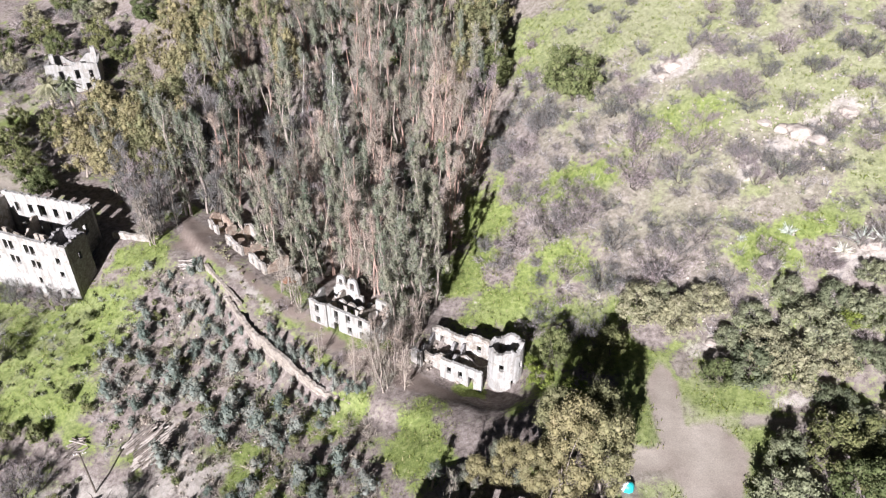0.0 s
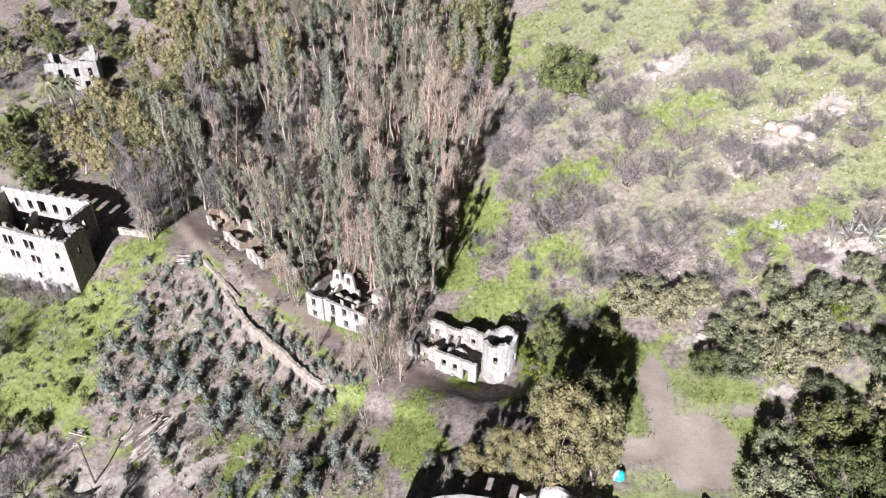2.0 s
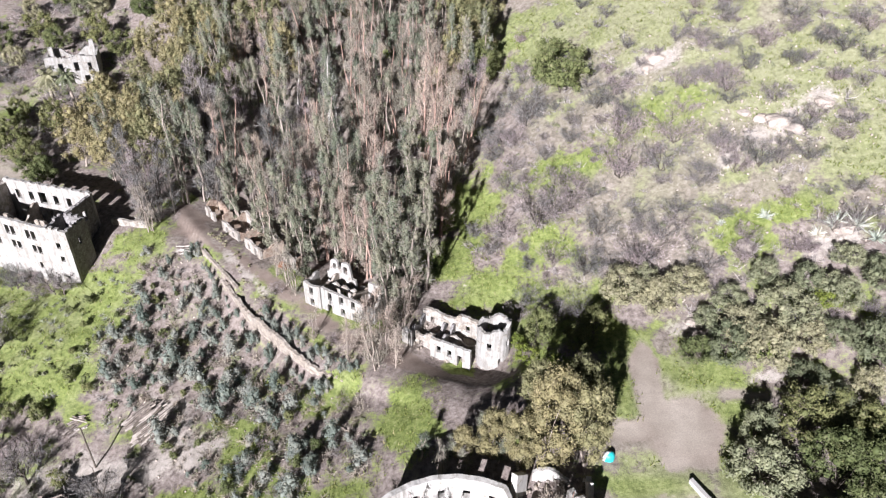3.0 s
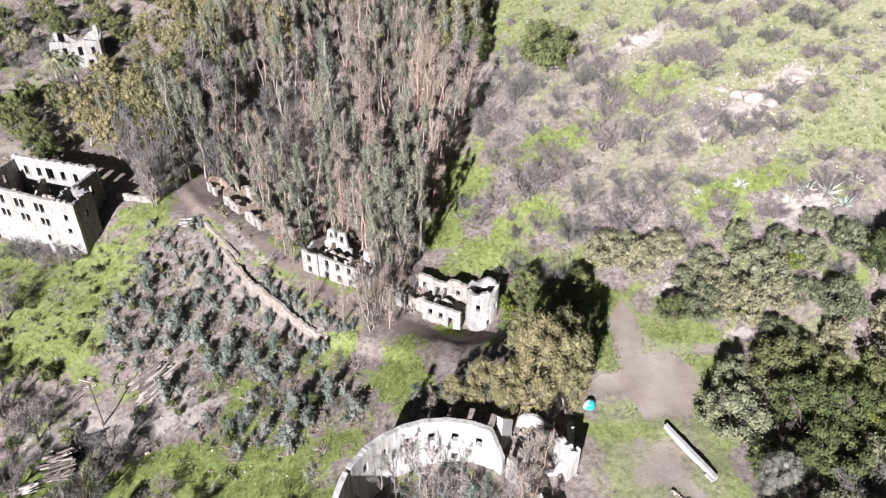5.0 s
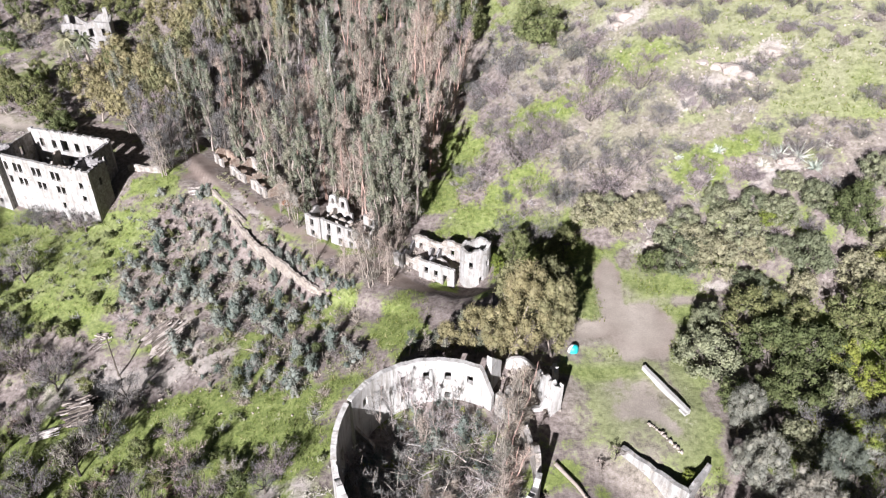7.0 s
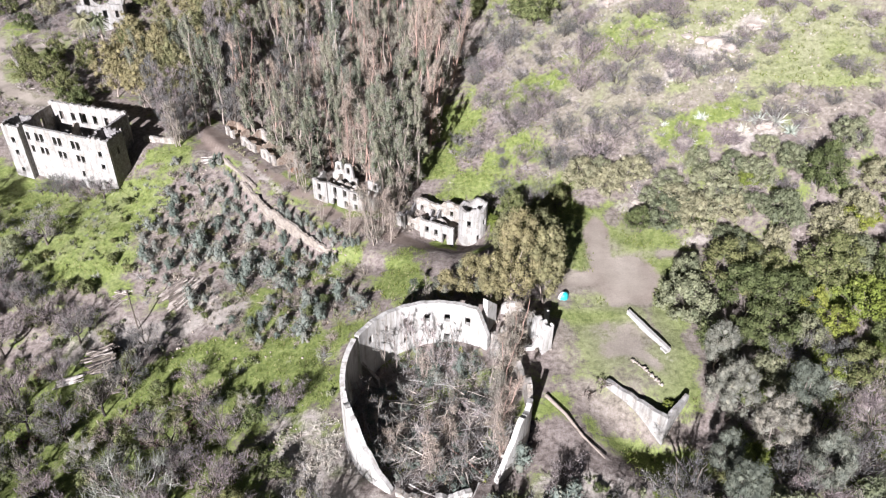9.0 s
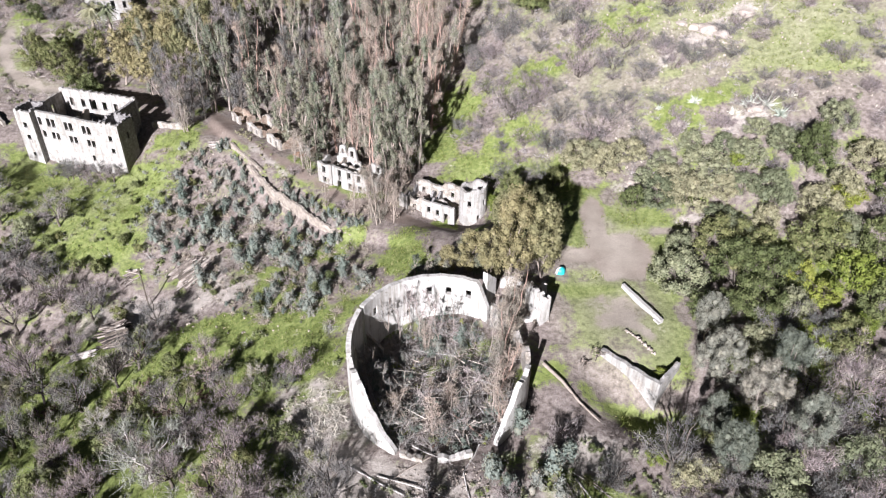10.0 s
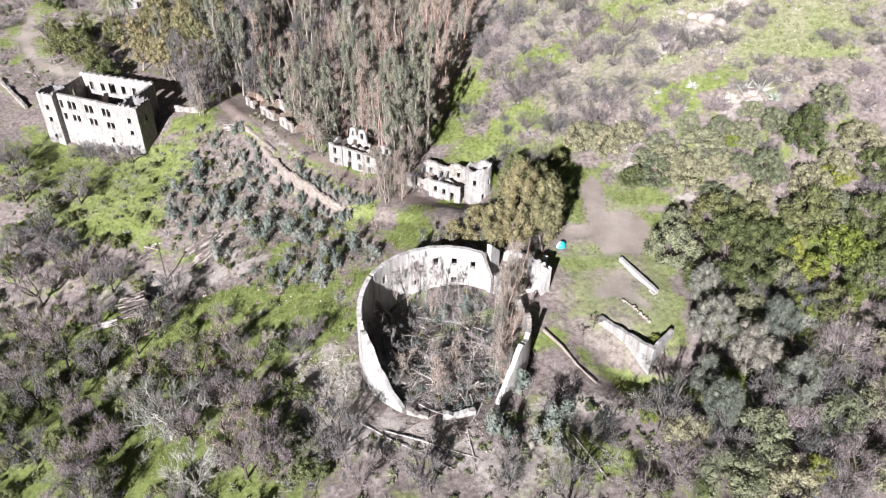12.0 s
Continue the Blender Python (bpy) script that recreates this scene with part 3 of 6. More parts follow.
# the house with the gables, on the terrace
def gabled_house():
    root = thing("ruined_gabled_house", 0, 0, 0, "roofless white two-storey house with stepped gables, open to the sky", "ruined house")
    at = local(-23.7, 107.0, -10.3, 99.3)
    L, D = 15.4, 6.4
    base = lambda s: -3.2
    ups = [(s, s + 0.9, 3.0, 4.8) for s in (1.1, 5.0, 7.6, 10.2, 12.8)] + [(s, s + 0.9, 0.5, 2.1) for s in (1.3, 7.8, 10.4)] + [(4.8, 5.8, -1.5, 1.9), (12.9, 13.8, -1.5, 1.7)]
    part("left_bay", ruin_wall([at(0.0, 3.6), at(0.0, -0.35), at(3.2, -0.35), at(3.2, 0.3)], base, lambda s: 5.3 + 0.2 * math.sin(s * 2), 0.55, PLASTER, [(4.9, 5.8, 3.0, 4.7), (5.0, 5.9, 0.5, 2.0)], step=0.4, seed=20, ragged=0.2), root)
    part("front_wall", ruin_wall([at(3.5, 0), at(L, 0)], base, lambda s: 5.3 - 0.05 * s, 0.6, PLASTER, [(h[0] - 3.5, h[1] - 3.5, h[2], h[3]) for h in ups if h[0] > 3.5], step=0.4, seed=21, ragged=0.2), root)

    def gables(s):
        z = 3.8 if s < 6.6 else 2.9 if s < 9.4 else 4.6 - 0.1 * (s - 9.4)
        for c, w in ((1.8, 1.2), (4.35, 1.4)):
            d = abs(s - c)
            if d < w:
                z = max(z, 5.6 + 1.5 * math.sqrt(max(0.0, 1 - (d / w) ** 2)) if d < 0.75 * w else 5.4)
        return z

    part("dormer_arch", ruin_wall([at(3.2, 3.3), at(9.6, 3.3)], base, lambda s: 3.6 + 0.8 * abs(math.sin(s * 1.5)), 0.45, PLASTER_WORN, [(0.6, 1.4, 1.0, 3.0), (2.6, 3.5, 1.0, 3.1), (4.6, 5.5, 1.0, 3.0)], step=0.25, seed=27, ragged=0.15), root)
    part("gable_wall", ruin_wall([at(0.2, 6.3), at(L - 0.6, 6.3)], base, gables, 0.5, PLASTER, [(1.5, 2.2, 4.9, 6.3), (3.9, 4.8, 4.6, 6.2), (10.9, 11.8, 2.4, 4.0), (1.0, 1.8, 1.0, 3.0), (3.2, 4.0, 1.2, 3.2), (6.6, 7.5, 1.0, 3.0), (8.4, 9.2, 1.0, 3.2), (12.9, 13.7, 1.0, 3.0)], step=0.25, seed=22, ragged=0.15), root)
    part("side_wall", ruin_wall([at(L - 0.3, 0.3), at(L - 0.3, D - 0.3)], base, lambda s: 4.7 + 0.7 * math.sin(s), 0.55, PLASTER_WORN, [(3.2, 4.2, 2.8, 4.4)], seed=23), root)
    part("cross_wall", ruin_wall([at(9.4, 0.3), at(9.4, D - 0.3)], base, lambda s: 3.9 + 0.7 * math.sin(s * 0.9), 0.45, RUBBLE, [(2.0, 3.4, -1.5, 3.2)], seed=26), root)
    part("cross_wall", ruin_wall([at(2.8, 0.6), at(2.8, D - 0.3)], base, lambda s: 4.0 + 0.5 * math.sin(s * 1.7), 0.45, RUBBLE, [(4.2, 5.6, -1.5, 3.0)], seed=25), root)
    return root


gabled_house()


# the house with the round tower
def tower_house():
    root = thing("ruined_tower_house", 0, 0, 0, "roofless white stone house with a broken round tower", "ruined house")
    at = local(-4.9, 94.9, 6.9, 88.6)
    base = lambda s: -1.8
    part("front_wall", ruin_wall([at(5.2, 0), at(12.8, 0)], base, 4.6, 0.55, PLASTER, [(1.2, 2.0, 1.9, 3.3), (3.3, 4.1, 1.7, 3.2), (5.2, 6.2, 0.2, 2.8)], seed=31, step=0.4), root)
    part("wing_wall", ruin_wall([at(0, 0.6), at(0, -0.2), at(1.6, -0.2)], base, 4.4, 0.6, PLASTER, [], seed=32, step=0.4), root)
    part("wing_wall", ruin_wall([at(1.6, 1.0), at(5.2, 1.0), at(5.2, 0.2)], base, lambda s: 3.8 - 0.6 * math.sin(s * 1.5), 0.5, PLASTER_WORN, [(0.8, 1.6, 0, 2.2)], seed=33, step=0.4), root)
    part("back_wall", ruin_wall([at(0.6, 5.6), at(13.2, 5.6)], base, lambda s: 5.4 + 0.9 * (s > 6.6) + 0.2 * math.sin(s * 0.9), 0.6, PLASTER_WORN, [(1.6, 2.4, 2.6, 4.0), (4.4, 5.2, 2.4, 3.8), (8.6, 9.4, 3.2, 4.6), (11.0, 11.8, 3.2, 4.6)], seed=34, step=0.4), root)
    for s, h, seed in ((1.0, 4.4, 35), (5.2, 4.0, 36), (7.0, 4.6, 37)):
        part("cross_wall", ruin_wall([at(s, 0.9), at(s, 5.4)], base, lambda t: h - 0.6 + 0.6 * math.sin(t * 2), 0.5, STONE, [(1.8, 2.9, -0.5, 2.6)], seed=seed, step=0.4), root)
    part("cross_wall", ruin_wall([at(7.2, 2.9), at(12.6, 2.9)], base, lambda t: 3.3 + 0.6 * math.sin(t * 1.3), 0.4, PLASTER_WORN, [(2.0, 3.1, -0.5, 2.4)], seed=38, step=0.4), root)
    c = (10.3, 91.2)
    ring = [(c[0] + 2.6 * math.cos(a), c[1] + 2.6 * math.sin(a)) for a in np.linspace(0, 2 * math.pi, 25)]
    slots = [(k, k + 0.7, 5.2, 6.6) for k in (1.4, 4.6, 7.8, 11.0, 14.0)] + [(k, k + 0.8, 1.6, 3.2) for k in (2.6, 8.4, 12.4)]
    part("round_tower", ruin_wall(ring[::-1], base, lambda s: 8.8 + 0.7 * math.sin(s * 0.38 + 1) + 0.3 * math.sin(s * 2), 0.6, PLASTER, slots, seed=39, step=0.45, ragged=0.3), root, "broken round tower of white stone")
    return root


tower_house()


# the round arena
RING_C, RING_R, RING_A, RING_B = (3.0, 43.3), 14.7, 14.1, 15.2


def arena():
    root = thing("ruined_arena", 0, 0, 0, "roofless round white masonry arena wall, broken down on one side", "ruined building")

    def arc(a0, a1, top, seed, holes=(), name="wall", r=RING_R, mat=PLASTER_ARENA, thick=0.8, base=None, ragged=0.07):
        n = max(3, int(abs(a1 - a0) / 4))
        pts = [(RING_C[0] + RING_A * math.cos(radians(a)), RING_C[1] + RING_B * math.sin(radians(a))) for a in np.linspace(a1, a0, n + 1)]
        f = (lambda s: land(*pts[min(n, int(s / (radians(abs(a1 - a0)) * r) * n))]) - 1.2) if base is None else base
        return part(name, ruin_wall(pts, lambda s: float(f(s)), top, thick, mat, holes, seed=seed, ragged=ragged, step=0.8), root)

    per = radians(1) * RING_R
    wins = []
    for a in (141.3, 126.7, 112.2, 97.4, 83.0, 68.7):
        runs = sum(math.hypot(RING_A * math.sin(radians(q)), RING_B * math.cos(radians(q))) * radians(0.5) for q in np.arange(a, 153, 0.5))
        wins.append((runs - 0.5, runs + 0.5, 7.1, 8.7))
        if a in (112.2, 83.0):
            wins.append((runs - 0.5, runs + 0.5, 3.2, 4.4))
    arc(53, 153, lambda s: 11.0 - 2.1 * max(0.0, s - 89 * per) + 0.06 * math.sin(s * 2), 41, wins)
    arc(156, 190, lambda s: 9.7 + 0.15 * s, 42, [(4.2, 5.6, 1.0, 6.0)])
    arc(194, 243, lambda s: min(9.6, 0.3 + 0.3 * s / per) + 0.3 * math.sin(s * 2.1), 43, ragged=0.3)
    arc(246, 260, lambda s: 0.6 + 0.4 * math.sin(s * 2.5), 44, mat=PLASTER_WORN, ragged=0.7)
    arc(269, 290, lambda s: 1.2 + 0.3 * math.sin(s * 1.5), 45, ragged=0.3)
    arc(307, 344, lambda s: min(9.0, 1.0 + 0.5 * (37 - s / per)) + 0.3 * math.sin(s * 1.8), 46, ragged=0.3)
    arc(347, 372, lambda s: 6.2 + 0.7 * math.sin(s * 0.9), 47, mat=PLASTER_WORN, ragged=0.5)
    arc(375, 410, lambda s: 7.4 - 0.25 * s + 0.6 * math.sin(s * 1.1), 48, mat=PLASTER_WORN, ragged=0.5)
    # inner cells
    for a, top, seed in ((152, 5.2, 51), (322, 2.6, 55)):
        c, s = math.cos(radians(a)), math.sin(radians(a))
        pts = [(RING_C[0] + (RING_A - q) * c, RING_C[1] + (RING_B - q) * s) for q in (0.5, 3.6)]
        part("cross_wall", ruin_wall(pts, 1.0, lambda t: top - 0.7 * t, 0.5, PLASTER_WORN, [], seed=seed), root)
    return root


arena()


def arena_annex():
    root = thing("ruined_annex", 0, 0, 0, "broken white masonry walls of an annex beside the arena", "ruined building")
    part("wall", ruin_wall([(10.9, 58.3), (12.7, 60.9)], 2.0, lambda s: 11.7 - 1.0 * s, 0.9, PLASTER_ARENA, [], seed=61), root)
    part("wall", ruin_wall([(13.4, 57.0), (17.8, 54.4), (20.8, 54.6)], 3.0, lambda s: 4.5 + 0.6 * math.sin(s * 1.4) + 2.6 * (s > 6.2), 0.6, PLASTER_ARENA, [(2.2, 3.2, 3, 5.2)], seed=62), root)
    part("wall", ruin_wall([(21.0, 54.8), (21.6, 61.5)], 3.2, lambda s: 8.6 - 2.6 * abs(s - 4.6) / 3 + 0.5 * math.sin(s * 2), 0.7, PLASTER_ARENA, [(2.6, 3.6, 4.5, 6.2)], seed=63), root)
    part("wall", ruin_wall([(14.0, 62.6), (21.4, 61.8)], 3.6, lambda s: 6.6 + 1.2 * math.sin(s * 0.8), 0.6, PLASTER_ARENA, [(3.0, 4.0, 4, 6)], seed=64), root)
    part("wall", ruin_wall([(17.6, 55.0), (18.2, 61.8)], 3.2, lambda s: 5.2 + 0.8 * math.sin(s * 1.3), 0.5, RUBBLE, [(2.0, 3.2, 3, 5)], seed=65), root)
    part("wall", ruin_wall([(18.3, 58.2), (20.3, 53.7), (21.6, 54.6)], 2.0, lambda s: 10.9 - 0.55 * abs(s - 4.0) + 0.4 * math.sin(s * 3), 0.7, PLASTER_ARENA, [], seed=66, step=0.4), root)
    part("wall", ruin_wall([(13.6, 55.6), (16.6, 51.8)], 1.5, lambda s: 8.2 - 0.5 * s + 0.4 * math.sin(s * 2.3), 0.7, PLASTER_ARENA, [], seed=67, step=0.4), root)
    return root


arena_annex()


def row_houses():
    root = thing("ruined_row_house", 0, 0, 0, "low row of roofless worn white houses along the dirt road", "ruined house")
    at = local(-49.2, 137.8, -27.0, 114.4)
    base = lambda s: -1.5
    for s0, s1, top, seed, holes in ((9.0, 15.2, 3.6, 71, [(1.4, 2.4, -1, 3.0), (4.0, 4.8, 1.9, 3.0)]), (17.8, 23.6, 3.9, 79, [(1.3, 2.1, 1.9, 3.1), (3.6, 4.5, -1, 3.2)]), (26.8, 30.8, 3.5, 81, [(1.6, 2.4, 1.8, 2.8)])):
        q = -2.4 if s0 < 25 else 0.8
        part("front_wall", ruin_wall([at(s0, q), at(s1, q)], base, lambda s: top + 0.25 * math.sin(s * 1.1), 0.5, PLASTER_WORN, holes, seed=seed, ragged=0.3, step=0.4), root)
    part("front_wall", ruin_wall([at(0.0, -1.4), at(4.0, -1.6)], base, lambda s: 2.6 + 0.3 * math.sin(s * 2), 0.5, PLASTER_WORN, [(1.2, 2.2, -1, 2.2)], seed=83, ragged=0.4, step=0.4), root)
    part("back_wall", ruin_wall([at(0.4, 1.6), at(6.8, 1.2)], base, lambda s: 2.8 + 0.3 * math.sin(s), 0.5, EARTH_WALL, [], seed=84, ragged=0.4), root)
    part("back_wall", ruin_wall([at(7.2, 3.2), at(28.0, 3.2)], base, lambda s: 3.0 + 0.8 * math.sin(s * 0.7), 0.5, PLASTER_WORN, [(4.4, 5.4, 0.6, 2.6), (16.0, 17.0, 0.6, 2.4)], seed=72, ragged=0.5), root)
    for s0, q0, seed in ((0.2, -1.2, 73), (6.8, -1.2, 74), (9.2, -2.0, 75), (15.0, -2.0, 76), (18.0, -2.0, 77), (23.4, -2.0, 78), (30.6, 1.0, 70)):
        part("cross_wall", ruin_wall([at(s0, q0), at(s0, 3.0 if s0 > 8 else 1.2)], base, lambda t: 3.1 + 0.4 * math.sin(t + s0), 0.45, EARTH_WALL, [], seed=seed, ragged=0.5), root)
    part("roof_sheet", ruin_wall([at(27.4, -0.9), at(30.0, -0.5)], 1.5, 1.75, 1.7, RUST, [], seed=80), root, "rusted fallen roof sheet")
    return root


row_houses()


def far_house():
    root = thing("ruined_hill_house", 0, 0, 0, "roofless white two-storey house with chimneys among trees", "ruined house")
    at = local(-106.5, 194.5, -93.5, 198.5)
    base = lambda s: 3.0
    part("front_wall", ruin_wall([at(0, 0), at(13, 0)], base, lambda s: 12.9 + 0.3 * math.sin(s * 0.9), 0.6, PLASTER, [(3.0, 4.2, 8.6, 11.2), (7.0, 8.2, 8.6, 11.2), (10.5, 11.5, 8.6, 10.8), (4.8, 6.2, 4, 7.4), (9, 10.4, 4, 7.2)], seed=81, ragged=0.5), root)
    part("back_wall", ruin_wall([at(0, 8), at(13, 8)], base, lambda s: 11.6 + 1.2 * math.sin(s * 0.7), 0.6, PLASTER, [(3.0, 4.2, 8.2, 10.4), (8.0, 9.2, 8.2, 10.4)], seed=82, ragged=0.5), root)
    part("side_wall", ruin_wall([at(0, 0.3), at(0, 7.7)], base, 11.8, 0.6, PLASTER, [(3.0, 4.0, 8.4, 10.4)], seed=83), root)
    part("side_wall", ruin_wall([at(13, 0.3), at(13, 7.7)], base, 12.2, 0.6, PLASTER, [(3.0, 4.0, 8.4, 10.4)], seed=84), root)
    for s, q, h in ((0.6, 6.0, 13.6), (11.4, 6.6, 14.6)):
        p = [at(s, q), at(s + 0.9, q), at(s + 0.9, q + 0.9), at(s, q + 0.9), at(s, q)]
        part("chimney", ruin_wall(p, 4.0, h, 0.3, PLASTER, [], seed=85, ragged=0.1), root)
    return root


far_house()


def retaining_wall():
    pts = WALL_LINE
    me = ruin_wall(pts, lambda s: -5.5, lambda s: -0.1 - 1.5 * max(0.0, s - 22) / 28 + 0.15 * math.sin(s * 0.9) + 0.2 * math.sin(s * 0.37 + 1), 0.6, RUBBLE, [], seed=91, ragged=0.7, step=0.5, name="retaining_wall")
    return tagged(new("retaining_wall", me), "long crumbling pale stone retaining wall below the dirt road", "wall", kind="structure")


retaining_wall()


def parapet():
    pts = [(-47.4, 122.2), (-42.6, 116.4), (-38.2, 111.2)]
    me = ruin_wall(pts, -1.6, lambda s: 1.75 - 0.07 * s + 0.08 * math.sin(s * 1.3), 0.55, RUBBLE, [], seed=95, ragged=0.2, step=0.5, name="parapet_wall")
    return tagged(new("parapet_wall", me), "low pale masonry parapet along the edge of the terrace road", "wall", kind="structure")


parapet()


def corner_wall():
    pts = [(29.6, 46.6), (33.2, 42.9), (37.1, 38.9), (41.3, 43.4)]
    me = ruin_wall(pts, lambda s: -0.6, lambda s: 5.3 + 0.1 * math.sin(s * 2), 0.7, PLASTER, [], seed=92, ragged=0.15, name="corner_wall")
    return tagged(new("corner_wall", me), "white plastered corner of a retaining wall round the grassy yard", "wall", kind="structure")


corner_wall()


def garden_walls():
    for pts, top, seed in (([(-125.5, 154), (-112, 140.2)], 1.3, 93), ([(-124.7, 182.9), (-119.9, 176.2), (-114.5, 170.2)], 1.0, 96), ([(-70.5, 134.5), (-62, 132.3)], 1.5, 94)):
        n = math.hypot(pts[-1][0] - pts[0][0], pts[-1][1] - pts[0][1])
        z0, z1 = float(land(*pts[0])), float(land(*pts[-1]))
        me = ruin_wall(pts, lambda s: -9.0, lambda s: z0 + (z1 - z0) * s / n + top + 0.2 * math.sin(s), 0.7, PLASTER_WORN, [], seed=seed, name="garden_wall")
        tagged(new("garden_wall", me), "low crumbling pale masonry garden wall", "wall", kind="structure")


garden_walls()


# ---- plants ----
def tube(points, radii, sides=5):
    """Vertices and quads of a tapered limb."""
    P, V, F = np.asarray(points, float), [], []
    for k, p in enumerate(P):
        d = P[min(k + 1, len(P) - 1)] - P[max(k - 1, 0)]
        d = d / (np.linalg.norm(d) + 1e-9)
        a = np.cross(d, (0.31, 0.95, 0.05) if abs(d[2]) > 0.7 else (0, 0, 1.0))
        a = a / (np.linalg.norm(a) + 1e-9)
        b = np.cross(d, a)
        for j in range(sides):
            w = 2 * math.pi * j / sides
            V.append(p + radii[k] * (math.cos(w) * a + math.sin(w) * b))
    for k in range(len(P) - 1):
        for j in range(sides):
            i, n = k * sides, (j + 1) % sides
            F.append((i + j, i + n, i + sides + n, i + sides + j))
    return np.array(V), np.array(F)


def joined(pieces):
    V, F, at = [], [], 0
    for v, f in pieces:
        V.append(v)
        F.append(f + at)
        at += len(v)
    return np.concatenate(V), np.concatenate(F)


ICO = [(0, 0, -1), *[(0.894 * math.cos(k * 1.2566), 0.894 * math.sin(k * 1.2566), -0.447) for k in range(5)],
       *[(0.894 * math.cos(k * 1.2566 + 0.628), 0.894 * math.sin(k * 1.2566 + 0.628), 0.447) for k in range(5)], (0, 0, 1)]
ICO_F = ([(0, 1 + (k + 1) % 5, 1 + k) for k in range(5)] + [(1 + k, 1 + (k + 1) % 5, 6 + k) for k in range(5)]
         + [(6 + k, 1 + (k + 1) % 5, 6 + (k + 1) % 5) for k in range(5)] + [(11, 6 + k, 6 + (k + 1) % 5) for k in range(5)])


def tufts(g, clumps, per, length, width, up=0.25, core=0.5):
    """Leaf clumps: leaves lying over the outside of each clump (centre, radii), round an opaque core added to block
    light.
    """
    V, n = [], per * len(clumps)
    for c, radii in clumps:
        radii = np.asarray(radii)
        d = g.normal(0, 1, (per, 3))
        d[:, 2] += up
        d /= np.linalg.norm(d, axis=1)[:, None]
        ridge = 1 + 0.18 * np.sin(5 * d[:, :1] + g.uniform(0, 6)) + 0.18 * np.sin(6 * d[:, 1:2] + g.uniform(0, 6))
        p = c + d * radii * ridge * g.uniform(0.62, 1.1, (per, 1))
        nrm = d / radii
        nrm = nrm / np.linalg.norm(nrm, axis=1)[:, None] + g.normal(0, 0.4, (per, 3))
        a = np.cross(nrm, g.normal(0, 1, (per, 3)))
        a /= np.linalg.norm(a, axis=1)[:, None] + 1e-9
        b = np.cross(nrm, a)
        b /= np.linalg.norm(b, axis=1)[:, None] + 1e-9
        a, b = a * length * g.uniform(0.3, 0.7, (per, 1)), b * width * g.uniform(0.3, 0.7, (per, 1))
        V.append(np.stack([p - a - b * 0.6, p + a - b * 0.6, p + b * 1.2], 1).reshape(-1, 3))
    F = [np.arange(3 * n).reshape(n, 3)]
    # Hidden blobs inside the clumps stop the sun, so the gaps turn dark.
    if core:
        ico, at = np.array(ICO), 3 * n
        for c, radii in clumps:
            V.append(c + ico * np.asarray(radii) * core * g.uniform(0.7, 1.15, (12, 1)) - (0, 0, 0.1 * radii[2]))
            F.append(np.array(ICO_F) + at)
            at += 12
    return np.concatenate(V), np.concatenate(F)


def slivers(g, start, way, length, width):
    """Bare twigs: a slim strip from each start along its way."""
    n = len(start)
    way = way / (np.linalg.norm(way, axis=1)[:, None] + 1e-9)
    w = np.cross(way, g.normal(0, 1, (n, 3)))
    w /= np.linalg.norm(w, axis=1)[:, None] + 1e-9
    ln = length * g.uniform(0.5, 1.5, n)[:, None]
    bend = g.normal(0, 0.12, (n, 3)) * ln
    e = start + way * ln + bend
    V = np.stack([start - w * width * 0.65, start + w * width * 0.65, e], 1).reshape(-1, 3)
    return V, np.arange(3 * n).reshape(n, 3)


def limb(g, a, b, sag, r0, r1, n=5, sides=5):
    t = np.linspace(0, 1, n)[:, None]
    p = np.asarray(a) * (1 - t) + np.asarray(b) * t
    p = p + g.normal(0, 1, (n, 3)) * sag * np.sin(t * np.pi)
    return p, tube(p, np.linspace(r0, r1, n), sides)


def column_tree(seed, h, girth, leafy, twigs, stems=1):
    """A tall slim forest eucalyptus: foliage in tufts all the way up its trunk."""
    g = np.random.default_rng(seed)
    wood, clumps, tw_a, tw_d = [], [], [], []
    count = 30
    for s in range(stems):
        lean = g.normal(0, 0.06, 2) * h
        top = np.array([lean[0], lean[1], h * g.uniform(0.85, 1.0)])
        foot = np.array([*(g.normal(0, 0.35, 2) if stems > 1 else (0, 0)), -0.8])
        p, t = limb(g, foot, top, h * 0.012, girth, 0.05, 8)
        wood.append(t)
        axis = lambda u: np.array([np.interp(u, np.linspace(0, 1, 8), p[:, k]) for k in range(3)])
        for k in range(count // stems):
            u = g.uniform(0.1, 1.0)
            reach = (0.3 + 1.6 * math.sin(min(1, (u - 0.05) * 1.2) * math.pi) ** 0.8) * g.uniform(0.2, 1.0)
            a = g.uniform(0, 2 * math.pi)
            c = axis(u) + np.array([math.cos(a) * reach, math.sin(a) * reach, reach * 0.35])
            if k % 3 == 0:
                wood.append(limb(g, axis(max(0, u - 0.05)), c, 0.08, 0.06, 0.02, 3, 3)[1])
            size = g.uniform(0.55, 1.0)
            clumps.append((c, (size, size, size * g.uniform(1.2, 1.9))))
            m = twigs // count
            tw_a.append(np.repeat(c[None], m, 0) + g.normal(0, 0.4, (m, 3)))
            tw_d.append(g.normal(0, 0.6, (m, 3)) + (math.cos(a) * 0.5, math.sin(a) * 0.5, 0.9))
    leaves = tufts(g, clumps, int(1.9 * leafy) // count, 0.31, 0.16, 0.25, 0.5 if leafy > 1000 else 0) if leafy else None
    tw = slivers(g, np.concatenate(tw_a), np.concatenate(tw_d), 1.1, 0.055) if twigs else None
    return joined(wood), leaves, tw


